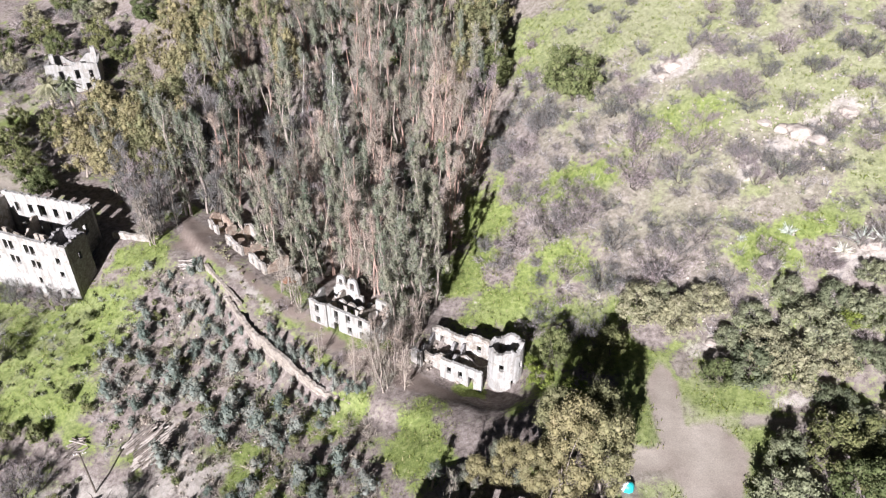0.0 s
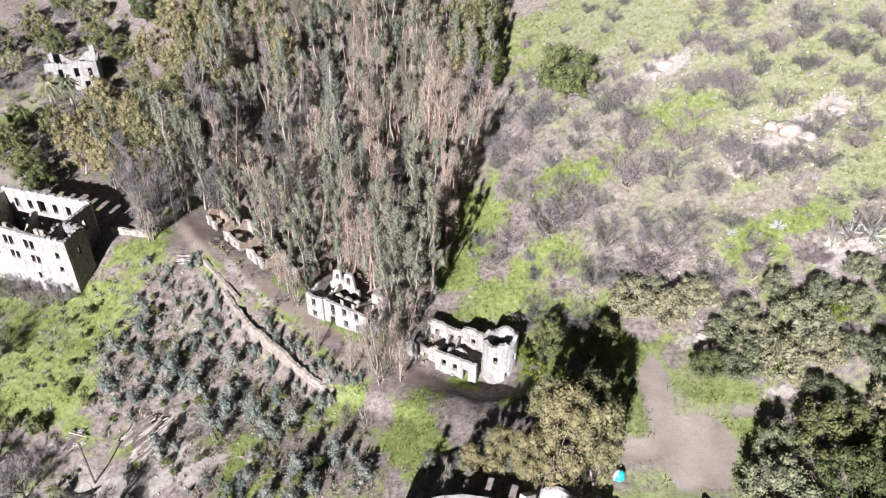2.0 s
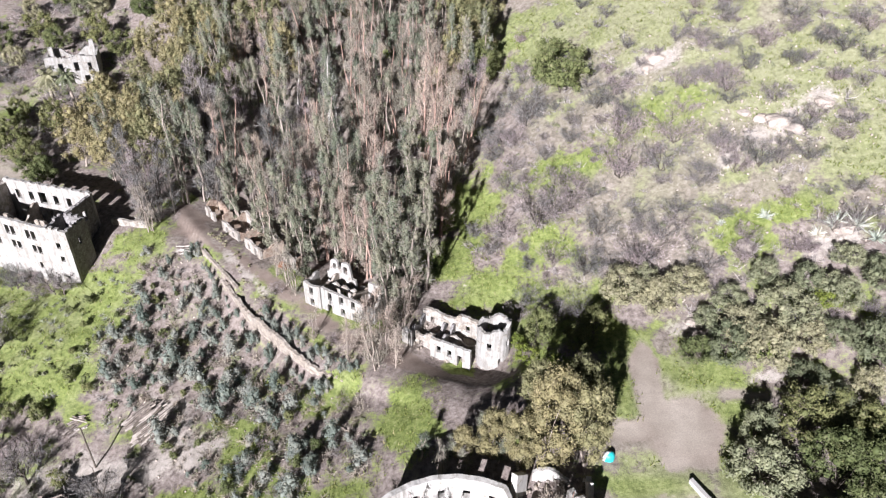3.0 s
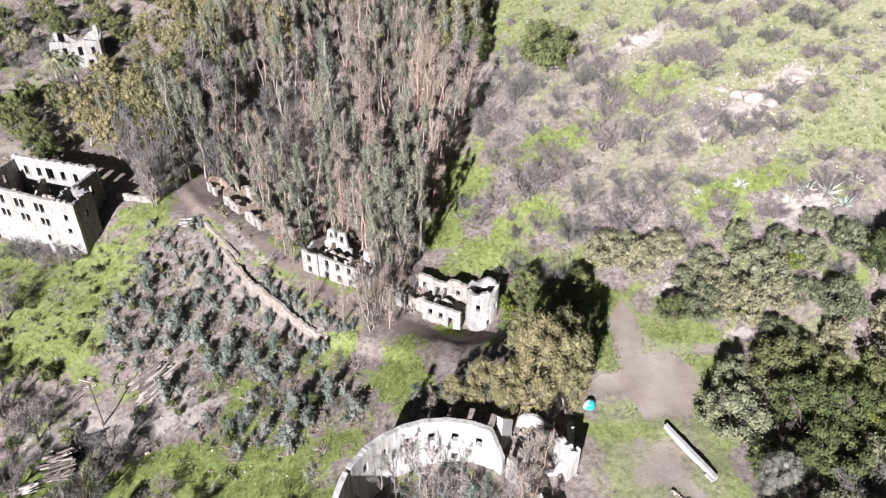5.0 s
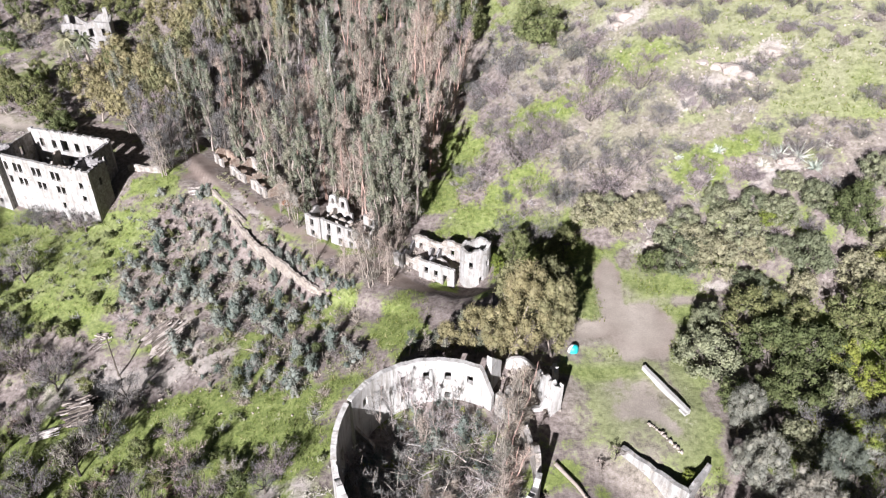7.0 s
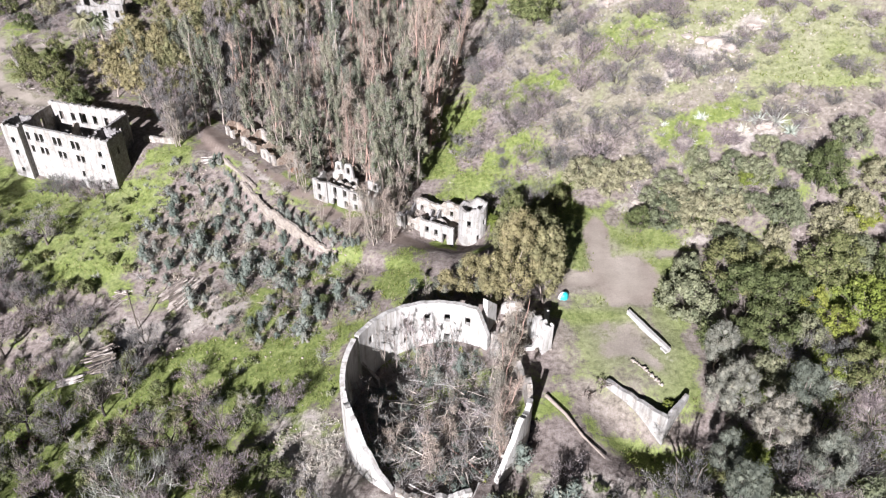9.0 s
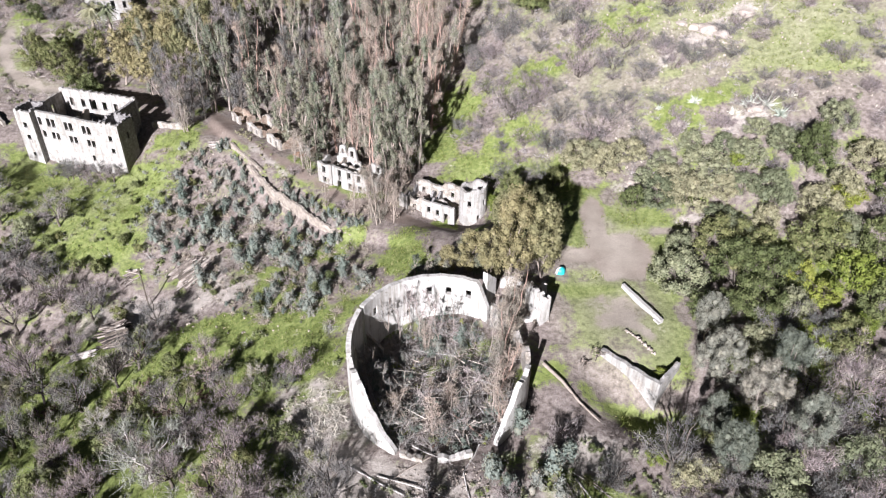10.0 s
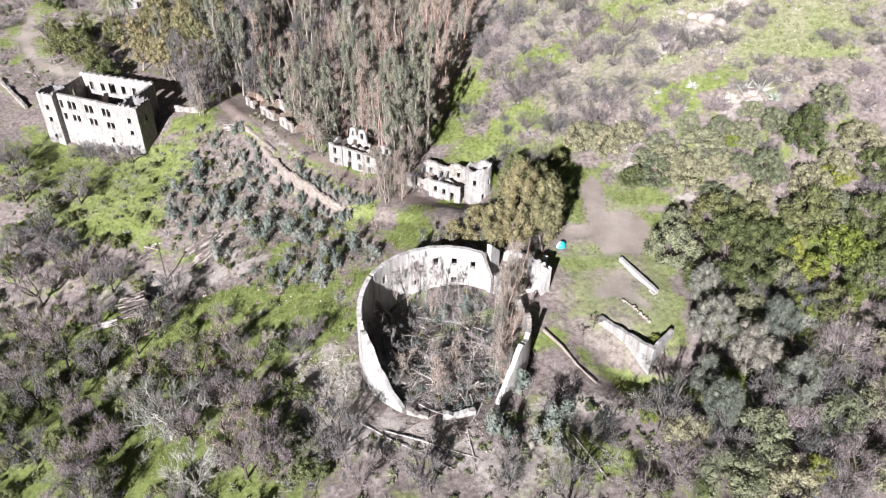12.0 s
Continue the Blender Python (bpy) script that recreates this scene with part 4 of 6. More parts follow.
def crown_tree(seed, h, r, clumps, per, length, width, tall=0.8, bole=0.2, girth=0.3, low=-0.2, size=0.3):
    """A broad tree: bole, forking limbs and a crown of leaf clumps with gaps and an uneven outline."""
    g = np.random.default_rng(seed)
    wood, masses = [], []
    fork = np.array([*g.normal(0, 0.05, 2) * h, h * bole])
    wood.append(limb(g, (0, 0, -0.8), fork, 0.1, girth, girth * 0.7, 4, 6)[1])
    lobes = g.uniform(0.6, 1.15, 7)
    mid = h * (bole + (1 - bole) * 0.45)
    for k in range(clumps):
        a, e = g.uniform(0, 2 * math.pi), math.asin(g.uniform(low, 1.0))
        lobe = np.interp(a, np.linspace(0, 2 * math.pi, 8), np.append(lobes, lobes[0]))
        s = r * size * g.uniform(0.65, 1.25)
        rr = max(0.2, r * lobe * g.uniform(0.45, 1.0) ** 0.5 - 0.6 * s)
        c = np.array([math.cos(a) * math.cos(e) * rr, math.sin(a) * math.cos(e) * rr, mid + math.sin(e) * (h - mid) * g.uniform(0.6, 1.0) - 0.3 * s])
        if k < 7:
            wood.append(limb(g, fork * g.uniform(0.7, 1.0), c, 0.04 * r, girth * 0.35, 0.03, 5, 4)[1])
        masses.append((c, (s, s, s * tall)))
    return joined(wood), tufts(g, masses, per, length, width), None


def bare_tree(seed, h, r, twigs, girth=0.12, width=0.07, twig=1.0, stems=6, bole=0.12, haze=0.06):
    """A leafless tree or shrub: forked stems and a haze of fine twigs."""
    g = np.random.default_rng(seed)
    wood, A, D = [], [], []
    for k in range(stems):
        a = 2 * math.pi * (k + g.uniform(-0.3, 0.3)) / stems
        rr = r * g.uniform(0.45, 0.95)
        end = np.array([math.cos(a) * rr, math.sin(a) * rr, h * g.uniform(0.65, 1.0)])
        p, t = limb(g, (g.normal(0, 0.08), g.normal(0, 0.08), -0.3 if bole < 0.2 else h * bole), end, r * 0.07, girth, 0.02, 6, 4)
        wood.append(t)
        for j in range(4):
            u = g.uniform(0.3, 0.9)
            s = np.array([np.interp(u, np.linspace(0, 1, 6), p[:, q]) for q in range(3)])
            side = s + np.array([math.cos(a), math.sin(a), 0.5]) * r * 0.2 + g.normal(0, r * 0.22, 3) * (1, 1, 0.6)
            side[2] = max(side[2], 0.15 * h)
            q, t2 = limb(g, s, side, r * 0.03, girth * 0.35, 0.015, 4, 3)
            wood.append(t2)
            m = max(2, twigs // (stems * 4))
            v = g.uniform(0.15, 1, m)
            base = np.stack([np.interp(v, np.linspace(0, 1, 4), q[:, c]) for c in range(3)], 1) + g.normal(0, r * haze, (m, 3)) * (1, 1, 0.7)
            A.append(base)
            D.append(g.normal(0, 0.75, (m, 3)) + (end / np.linalg.norm(end)) * 0.8 + (0, 0, 0.45))
    if bole >= 0.2:
        wood.append(limb(g, (0, 0, -0.8), (0, 0, h * bole), 0.1, girth * 1.8, girth, 4, 5)[1])
    return joined(wood), None, slivers(g, np.concatenate(A), np.concatenate(D), twig, width)


def sapling(seed, h, r, n, length=0.34, width=0.18):
    """A young upright gum or shrub, leafy from the ground up."""
    g = np.random.default_rng(seed)
    masses = []
    for k in range(7):
        u = 0.12 + 0.8 * k / 6
        q = r * (1 - u) * g.uniform(0.2, 0.8)
        a = g.uniform(0, 2 * math.pi)
        s = r * (0.75 - 0.4 * u) * g.uniform(0.7, 1.2)
        masses.append((np.array([math.cos(a) * q, math.sin(a) * q, u * h]), (s, s, s * 1.35)))
    return limb(g, (0, 0, -0.3), (0, 0, h * 0.8), 0.05, 0.05, 0.015, 3, 3)[1], tufts(g, masses, n // 7, length, width), None


def rosette(seed, n, length, width):
    """A spiky rosette of long pointed leaves."""
    g = np.random.default_rng(seed)
    a, e = g.uniform(0, 2 * math.pi, n), np.arcsin(g.uniform(0.05, 0.95, n))
    d = np.stack([np.cos(a) * np.cos(e), np.sin(a) * np.cos(e), np.sin(e)], 1)
    return None, slivers(g, d * 0.1 + (0, 0, 0.1), d, length, width), None


def palm(seed, h):
    g = np.random.default_rng(seed)
    wood = limb(g, (0, 0, -0.6), (0.3, 0.1, h), 0.08, 0.4, 0.3, 6, 8)[1]
    C, F, at = [], [], 0
    for k in range(44):
        a, e = g.uniform(0, 2 * math.pi), g.uniform(-0.9, 1.25)
        ln = g.uniform(2.6, 3.8)
        for j in range(9):
            u = (j + 1) / 9
            p = np.array([0.3, 0.1, h]) + ln * u * np.array([math.cos(a) * math.cos(e), math.sin(a) * math.cos(e), math.sin(e)]) - np.array([0, 0, 1.5 * u * u])
            d = np.array([math.cos(a), math.sin(a), -0.5])
            for s in (-1, 1):
                w = np.array([-math.sin(a) * s, math.cos(a) * s, -0.5])
                tip = p + w * 0.75 * math.sin(math.pi * min(0.95, u)) + d * 0.3
                C += [p, p + d * 0.34, tip, tip - d * 0.08]
                F.append((at, at + 1, at + 2, at + 3))
                at += 4
    return wood, (np.array(C), np.array(F)), None


def make_plants(name, label, category, group, makers, spots, mats, parts=("trunk", "crown")):
    """spots: (x, y, scale, height factor). Builds each variant once and then copies it."""
    first, own, g = {}, {}, np.random.default_rng(len(name) * 17 + len(spots))
    for k, (x, y, s, hs) in enumerate(spots):
        v = int(g.integers(len(makers)))
        z = float(ground_z(x, y)) - 0.05
        m = pose(x, y, z, g.normal(0, 2), g.normal(0, 2), g.uniform(0, 360)) @ Matrix.Diagonal((s, s, s * hs, 1))
        if v in first:
            copy_thing(first[v], m)
            continue
        made = makers[v]()
        ob = new(name)
        ob.empty_display_size = 0.3
        if made[0] is not None:
            part(parts[0], mesh_np(parts[0], *made[0], mats[0], True), ob)
        both = [(p, q) for p, q in zip(made[1:], mats[1:]) if p is not None]
        me = mesh_np(parts[1], *joined([p for p, _ in both]), both[0][1])
        if len(both) > 1:
            me.materials.append(both[1][1])
            me.polygons.foreach_set("material_index", np.repeat(np.arange(2, dtype=np.int32), [len(p[1]) for p, _ in both]))
        part(parts[1], me, ob)
        tagged(ob, label, category, group)
        first[v], own[v] = ob, m
    for v, ob in first.items():
        ob.matrix_basis = own[v]
    return first


def inside(x, y, poly):
    hit = False
    for (ax, ay), (bx, by) in zip(poly, poly[1:] + poly[:1]):
        if (ay > y) != (by > y) and x < (bx - ax) * (y - ay) / (by - ay) + ax:
            hit = not hit
    return hit


def scatter(poly, spacing, seed, keep=lambda x, y: True, jitter=0.42):
    """Uneven rows of spots over a polygon of the plan."""
    g = np.random.default_rng(seed)
    xs, ys = [p[0] for p in poly], [p[1] for p in poly]
    out = []
    for y in np.arange(min(ys), max(ys), spacing):
        for x in np.arange(min(xs), max(xs), spacing):
            px, py = x + g.normal(0, jitter) * spacing, y + g.normal(0, jitter) * spacing
            if inside(px, py, poly) and keep(px, py):
                out.append((px, py))
    return out


HOUSES = [[(-103, 127), (-74, 118), (-69, 134), (-97, 146)], [(-26, 106), (-10, 97.5), (-5, 106), (-21, 116)], [(-6, 94), (8, 86), (15, 88), (14, 95), (-2, 101)],
          [(-52, 137), (-32, 115.5), (-24, 117), (-45, 143)], [(-108, 193), (-93, 197), (-95, 207), (-109, 203)], [(12, 53), (23, 53), (23, 64), (11, 63)]]


def clear(x, y, grass=False):
    """Where no tree or shrub stands: roads, the yard, houses, the arena's wall."""
    p = np.array(x), np.array(y)
    if float(near_line(*p, ROAD, 2.8)) > 0.1 or float(near_line(*p, TRACK, 2.0)) > 0.2 or max(float(patch(*p, *q)) for q in DIRT) > 0.45:
        return True
    if any(inside(x, y, h) for h in HOUSES) or 24 < x < 43 and 46 < y < 84 - 0.2 * abs(x - 34):
        return True
    d = math.hypot(x - RING_C[0], y - RING_C[1])
    if x < -3 and y < 50 and 14 < d < 22.5 + 1.5 * math.sin(y):
        return True
    if abs(d - RING_R) < 1.6 or float(near_line(*p, WALL_LINE, 1.3)) > 0.3:
        return True
    if min(math.hypot(x - a, y - b) for a, b in ((-51.5, 87), (-62.6, 72.0), (-68.6, 68.4), (-64.5, 89), (-58.5, 80.5))) < 4.2:
        return True
    if float(near_line(*p, [(28.5, 44.5), (36.8, 35.8), (42.5, 41)], 2.4)) > 0.2:
        return True
    if not grass:
        if max(float(patch(*p, *q)) for q in GREEN) > 0.62 and float(waves(*p, 3.5, 77)) > -0.35:
            return True
    return False


g0 = np.random.default_rng(5)
GROVE = [(-57, 141), (-45, 137), (-32, 125), (-20, 119), (-9, 113), (-2.5, 112), (1.5, 121), (7, 136), (13, 165), (19, 200), (0, 214), (-40, 216), (-70, 214), (-74, 190), (-76, 170), (-79, 156), (-75, 149), (-66, 146)]
grove = scatter(GROVE, 4.9, 21, lambda x, y: not any(inside(x, y, h) for h in HOUSES) and float(waves(np.array(x), np.array(y), 3.0, 23)) > -0.55)
grove += [(-8, 111), (-6, 108.5), (-4.6, 106), (-7.5, 104.5), (-3, 103), (-5.5, 100.5), (-7, 97.5), (-1.5, 106.5)]
kinds = {"tall": [], "dry": [], "olive": [], "bare": []}
for x, y in grove:
    u = g0.random()
    left = x < -62 + 0.12 * (y - 150)
    back = y > 175
    k = "olive" if (left and u < 0.75) or (back and u < 0.2) or (x > 3 and y > 150 and u < 0.5) else ("bare" if u < (0.34 if x < -38 else 0.12) else "dry" if u < (0.54 if x < -30 else 0.54) else "tall")
    kinds[k].append((x, y, g0.uniform(0.8, 1.2), g0.uniform(0.8, 1.15)))

BROAD = [(-83, 174), (-79, 187), (-78, 197), (-73, 162), (-83, 162), (-69, 169), (-73, 204), (-67, 208), (-85, 158), (-73, 150), (-66, 152), (-54, 177), (-80, 168), (-77, 213), (-76, 156), (7, 173), (10, 165), (4, 158), (12, 176)]
kinds["olive"] += [(x, y, g0.uniform(0.9, 1.15), g0.uniform(0.75, 0.95)) for x, y in BROAD]
kinds["tall"] += [(-41.5, 132.0, 0.8, 0.9), (-36.5, 126.0, 0.85, 0.9), (-33.0, 122.0, 0.8, 1.0), (-29.0, 118.5, 0.8, 0.9), (-45.0, 136.0, 0.8, 1.0), (-24.5, 113.5, 0.75, 0.9)]
kinds["tall"] += [(-19.5, 117.5, 0.9, 1.0), (-14.8, 114.2, 0.85, 1.0), (-10.5, 111.0, 0.8, 1.0), (-23.5, 119.0, 0.9, 0.95), (-27.0, 121.0, 0.85, 1.0), (-8.0, 115.0, 0.9, 1.0), (-12.5, 118.0, 0.9, 1.05)]
kinds["bare"] += [(-62.5, 132.5, 0.8, 0.95), (-59.8, 134.0, 0.85, 0.95), (-57.5, 137.5, 0.85, 1.0), (-65.0, 137.0, 0.9, 1.0), (-61.5, 138.5, 0.9, 1.0), (-67.5, 142.0, 0.95, 1.0), (-63.5, 143.0, 0.9, 1.0), (-70.0, 147.5, 0.9, 1.0)]
kinds["tall"] += [(5.0, 64.5, 0.55, 0.5), (2.0, 66.5, 0.55, 0.5), (-1.5, 68.0, 0.5, 0.45), (7.0, 69.5, 0.6, 0.55), (9.5, 65.5, 0.55, 0.5)]
kinds["dry"] += [(3.2, 36.5, 0.45, 0.5), (5.0, 40.0, 0.45, 0.6), (1.5, 41.5, 0.4, 0.55), (12.6, 36.5, 0.5, 0.7), (-17.0, 115.6, 0.9, 1.0), (-12.6, 112.6, 0.85, 1.0), (-21.6, 120.5, 0.9, 1.0), (-9.5, 117.5, 0.95, 1.05), (-4.5, 109.5, 0.9, 1.0), (-16, 119, 1.0, 1.0), (14.6, 50.5, 0.8, 0.9), (13.2, 46.5, 0.75, 0.85), (12.6, 41.5, 0.7, 0.75)]
make_plants("eucalyptus_tree", "tall slim grey-green eucalyptus with tufts up its trunk", "tree", "eucalyptus grove",
            [lambda s=s: column_tree(s, 24, 0.3, (2500, 3000, 1900, 2700, 1500, 2300, 2900, 1700)[s % 8], (200, 120, 420, 160, 600, 240, 120, 500)[s % 8], 1 + s % 2) for s in range(100, 108)], kinds["tall"], (BARK, EUC_LEAF, TWIG))
make_plants("bare_eucalyptus_tree", "tall leafless mauve-grey tree standing in the grove", "tree", "leafless grove trees",
            [lambda s=s: column_tree(s, 19, 0.2, 0, 2000, 3) for s in range(124, 128)], kinds["bare"], (BARK_DARK, EUC_DRY, TWIG_MAUVE))
make_plants("dry_eucalyptus_tree", "tall half-dead eucalyptus with reddish brown dry twigs", "tree", "dry eucalyptus trees",
            [lambda s=s: column_tree(s, 22, 0.26, 300, 1900, 2) for s in range(120, 124)], kinds["dry"], (BARK_RED, EUC_DRY, TWIG_RED))
make_plants("pale_trunk_tree", "tall pale bare trunk rising above the grove", "tree", "pale bare trunks",
            [lambda s=s: column_tree(s, 27, 0.5, 0, 240, 1) for s in (128, 129)], [(-25.5, 158, 1.0, 1.0), (-21, 151, 0.9, 0.95), (-34, 165, 0.9, 1.0)], (BARK_GREY, EUC_DRY, TWIG))
make_plants("broad_eucalyptus_tree", "broad olive-green eucalyptus with a rounded ragged crown", "tree", "broad eucalyptus trees",
            [lambda s=s: crown_tree(s, 18, 4.8, 48, 90, 0.38, 0.24, 1.2, 0.15, 0.3, -0.6, 0.24) for s in range(130, 134)], kinds["olive"], (BARK, EUC_OLIVE, TWIG))

# the gums beside the arena
GUMS = [(17.0, 62.8, 1.0, 1.05), (12.2, 64.5, 0.7, 0.95), (21.5, 64.5, 0.9, 1.0), (15.0, 69.5, 0.85, 0.9), (21.0, 69.5, 0.85, 0.9), (8.6, 66.0, 0.65, 0.8), (4.2, 66.5, 0.55, 0.7)]
make_plants("gum_tree", "tall gum tree with a yellowish olive crown beside the arena", "tree", "gum trees by the arena",
            [lambda s=s: crown_tree(s, 20, 4.8, 74, 150, 0.34, 0.19, 1.2, 0.15, 0.28, -0.8, 0.23) for s in range(140, 143)], GUMS, (BARK, EUC_OLIVE, TWIG))

# evergreens of the yard and the right-hand slope
DARK = ([(27, 146, 6.6), (9, 170, 5.2), (12, 161, 4.8), (8, 180, 5.4), (18, 90, 3.0), (23.5, 85, 2.6), (53, 68, 4.9), (58, 64, 4.0), (54.5, 60, 5.4), (57, 53.5, 4.8), (70, 66, 5.4), (41, 81, 2.7), (80, 62, 4.8), (77, 51, 4.6), (68, 44, 4.4), (74, 83, 4.6)] + [(49, 53, 4.0), (-104, 163, 5.0), (-98, 158, 4.2), (-112, 167, 5.0), (-92, 152, 3.6), (62, 60, 5.0), (86, 72, 5.0), (60, 68, 4.2), (26, 88, 3.0), (-95, 153, 4.0), (-77, 43, 3.4), (-62, 32.5, 3.6), (-56, 34.5, 2.8), (-69.5, 47, 3.0), (-27, 29.5, 3.0), (-16.5, 19.8, 2.9), (-20.5, 24, 2.2), (-95, 86, 3.4)])
SHRUBS = [(x, y, g0.uniform(1.1, 2.6)) for x, y in scatter([(-110, 118), (-78, 108), (-60, 92), (-56, 66), (-36, 56), (-14, 44), (-14, 12), (-70, 8), (-108, 60)], 6.8, 91, lambda x, y: not clear(x, y, True))][:115]
SHRUBS += [(x, y, g0.uniform(1.0, 2.2)) for x, y in scatter([(22, 34), (44, 30), (46, 8), (16, 8)], 9.5, 92, lambda x, y: not clear(x, y, True))]
SHRUBS += [(x, y, g0.uniform(0.7, 1.5)) for x, y in scatter([(-60, 122), (-44, 108), (-20, 84), (-12, 70), (-36, 68), (-52, 88), (-66, 110)], 6.0, 93, lambda x, y: not clear(x, y))]
SHRUBS += [(x, y, g0.uniform(0.5, 1.2)) for x, y in scatter([(-108, 116), (-74, 120), (-60, 122), (-58, 104), (-72, 94), (-104, 98)], 6.2, 94, lambda x, y: not clear(x, y, True))]
DARK += [(-128, 214, 4.2), (-120, 222, 4.6), (-112, 214, 4.4), (-134, 206, 3.8), (-100, 216, 4.6), (-92, 210, 4.4), (-124, 196, 3.4), (-90, 186, 3.8), (-98, 174, 4.0), (-108, 178, 3.2), (-118, 240, 5.0), (-100, 240, 5.0), (-88, 226, 5.0)]
OLIVES = ([(32, 95, 4.8), (42, 94, 4.4), (37, 92, 4.3), (55, 86, 5.8), (46, 82, 5.2), (52, 80, 5.0), (62, 81, 3.4), (67, 93, 3.0), (60, 91, 3.5), (54, 93, 3.4), (64, 87, 3.9),
          (44.5, 61, 5.6), (46.5, 67.5, 4.0), (76, 68, 4.9), (49, 21, 5.6), (43, 14, 5.4), (50, 12, 5.0), (48, 85, 4.4), (66, 78, 5.0), (73, 73, 5.5), (62, 24, 4.6), (70, 27, 4.8), (76, 36, 5.0)] + [(54, 46, 4.6), (62, 53, 4.4), (80, 44, 4.8), (84, 80, 5.2), (58, 72, 4.0), (38, 22, 4.0), (64, 14, 4.6), (74, 18, 4.8), (-52, 24, 3.6), (-62, 38, 3.2), (-80, 59, 3.4), (-92, 102, 3.6), (36, 97, 3.2), (48, 90, 3.8), (58, 82, 3.6), (70, 88, 4.0), (78, 76, 4.4), (64, 73, 3.6), (56, 76, 3.4), (44, 88, 3.0), (81, 90, 4.2), (-127, 235, 4.0), (-110, 233, 4.5), (-121, 206, 4.0), (-105, 234, 4.5)])
LIMES = [(15, 85.5, 2.4), (19.5, 80, 2.6), (14.5, 90, 2.0), (63, 47, 3.6), (74, 57, 5.6), (72, 49, 3.6), (68, 56, 4.0), (49, 33, 2.2), (38.6, 42.2, 1.3), (82, 55, 4.6), (66, 60, 3.6), (85, 62, 4.2), (78, 74, 3.8), (58, 50, 3.0), (88, 46, 4.2), (62, 87, 2.6), (56, 16, 3.0), (70, 14, 3.4), (34, 26, 2.2)]
SILVER = [(46.5, 40, 4.3), (51, 34, 4.3), (47, 49, 3.4), (43.5, 31, 3.2), (57, 40, 3.8), (56, 28, 4.6), (44, 24, 3.8)]
unit = lambda rows: [(x, y, r / 4.0, g0.uniform(0.85, 1.15)) for x, y, r in rows]
make_plants("evergreen_tree", "dark green dense evergreen tree with a rounded crown", "tree", "dark evergreen trees",
            [lambda s=s: crown_tree(s, 8.2, 4.2, 52, 120, 0.3, 0.18, 0.95, 0.1, 0.2, -0.7, 0.2) for s in range(150, 154)], unit(DARK), (BARK_DARK, OAK_LEAF, TWIG))
make_plants("evergreen_shrub", "dark green rounded evergreen shrub on the lower slope", "shrub", "dark evergreen shrubs",
            [lambda s=s: crown_tree(s, 7.0, 4.2, 18, 66, 0.52, 0.34, 0.85, 0.1, 0.15, -0.3, 0.32) for s in range(155, 158)], unit(SHRUBS), (BARK_DARK, OAK_LEAF, TWIG))
make_plants("olive_green_tree", "grey-olive evergreen tree with a low spreading crown", "tree", "olive-green trees",
            [lambda s=s: crown_tree(s, 5.8, 4.2, 54, 95, 0.28, 0.17, 0.85, 0.08, 0.18, -0.75, 0.2) for s in range(160, 164)], unit(OLIVES), (BARK_DARK, OLIVE_LEAF, TWIG))
make_plants("yellow_green_tree", "bright yellow-green leafy bush tree", "tree", "yellow-green trees",
            [lambda s=s: crown_tree(s, 5.6, 4.2, 38, 90, 0.28, 0.18, 0.8, 0.15, 0.15, -0.2, 0.2) for s in range(170, 172)], unit(LIMES), (BARK_DARK, LIME_LEAF, TWIG))
make_plants("silver_tree", "silvery grey gum tree with a ragged crown", "tree", "silvery trees",
            [lambda s=s: crown_tree(s, 11, 4.0, 64, 190, 0.5, 0.065, 1.4, 0.2, 0.2, -0.6, 0.19) for s in range(180, 183)], unit(SILVER), (BARK, GREY_LEAF, TWIG_PALE))

# leafless shrubs of the hillside
BARE_A = ([(21, 95, 3.4), (25, 93, 3.2), (15, 97, 3.0), (20, 168, 2.7), (52, 150, 1.7), (57, 141, 3.6), (64, 139, 4.2), (74, 136, 3.0), (71, 143, 4.4), (77, 133, 3.6), (59, 148, 3.7), (54, 153, 2.5), (49, 134, 3.5), (56, 131, 4.6), (54, 134, 3.5), (37, 138, 3.5), (20, 143, 6.0), (36, 127, 5.0)] + [(45, 123, 4.9), (52, 120, 3.8), (66, 113, 3.2), (58, 114, 3.7), (54, 114, 3.2), (48, 113, 3.1), (15, 127, 3.9), (20, 115, 5.8), (25, 116, 4.7), (8, 119, 2.6), (11, 113, 3.0), (27, 102, 4.0), (36, 101, 5.0), (42, 118, 4.8), (17, 138, 3.5)])
BARE_B = ([(12, 137, 3.5), (37, 107, 3.0), (46, 97, 3.4), (17, 100, 3.0), (35, 119, 5.3), (33, 137, 4.1), (36, 145, 2.4), (42, 143, 1.8), (48, 129, 2.8), (68, 133, 3.0), (74, 127, 2.3), (63, 117, 2.2), (72, 115, 2.8), (24, 123, 3.8)] + [(30, 109, 4.1),
          (43, 106, 3.6), (50, 106, 3.1), (22, 107, 3.6), (14, 117, 3.7), (10, 144, 3.7), (60, 37, 5.2), (69, 33, 5.6), (57, 19, 5.2), (65, 21, 4.9), (58, 13, 4.6), (21, 30, 3.4), (27, 23, 3.6), (70, 100, 3.2), (61, 97, 2.6)])
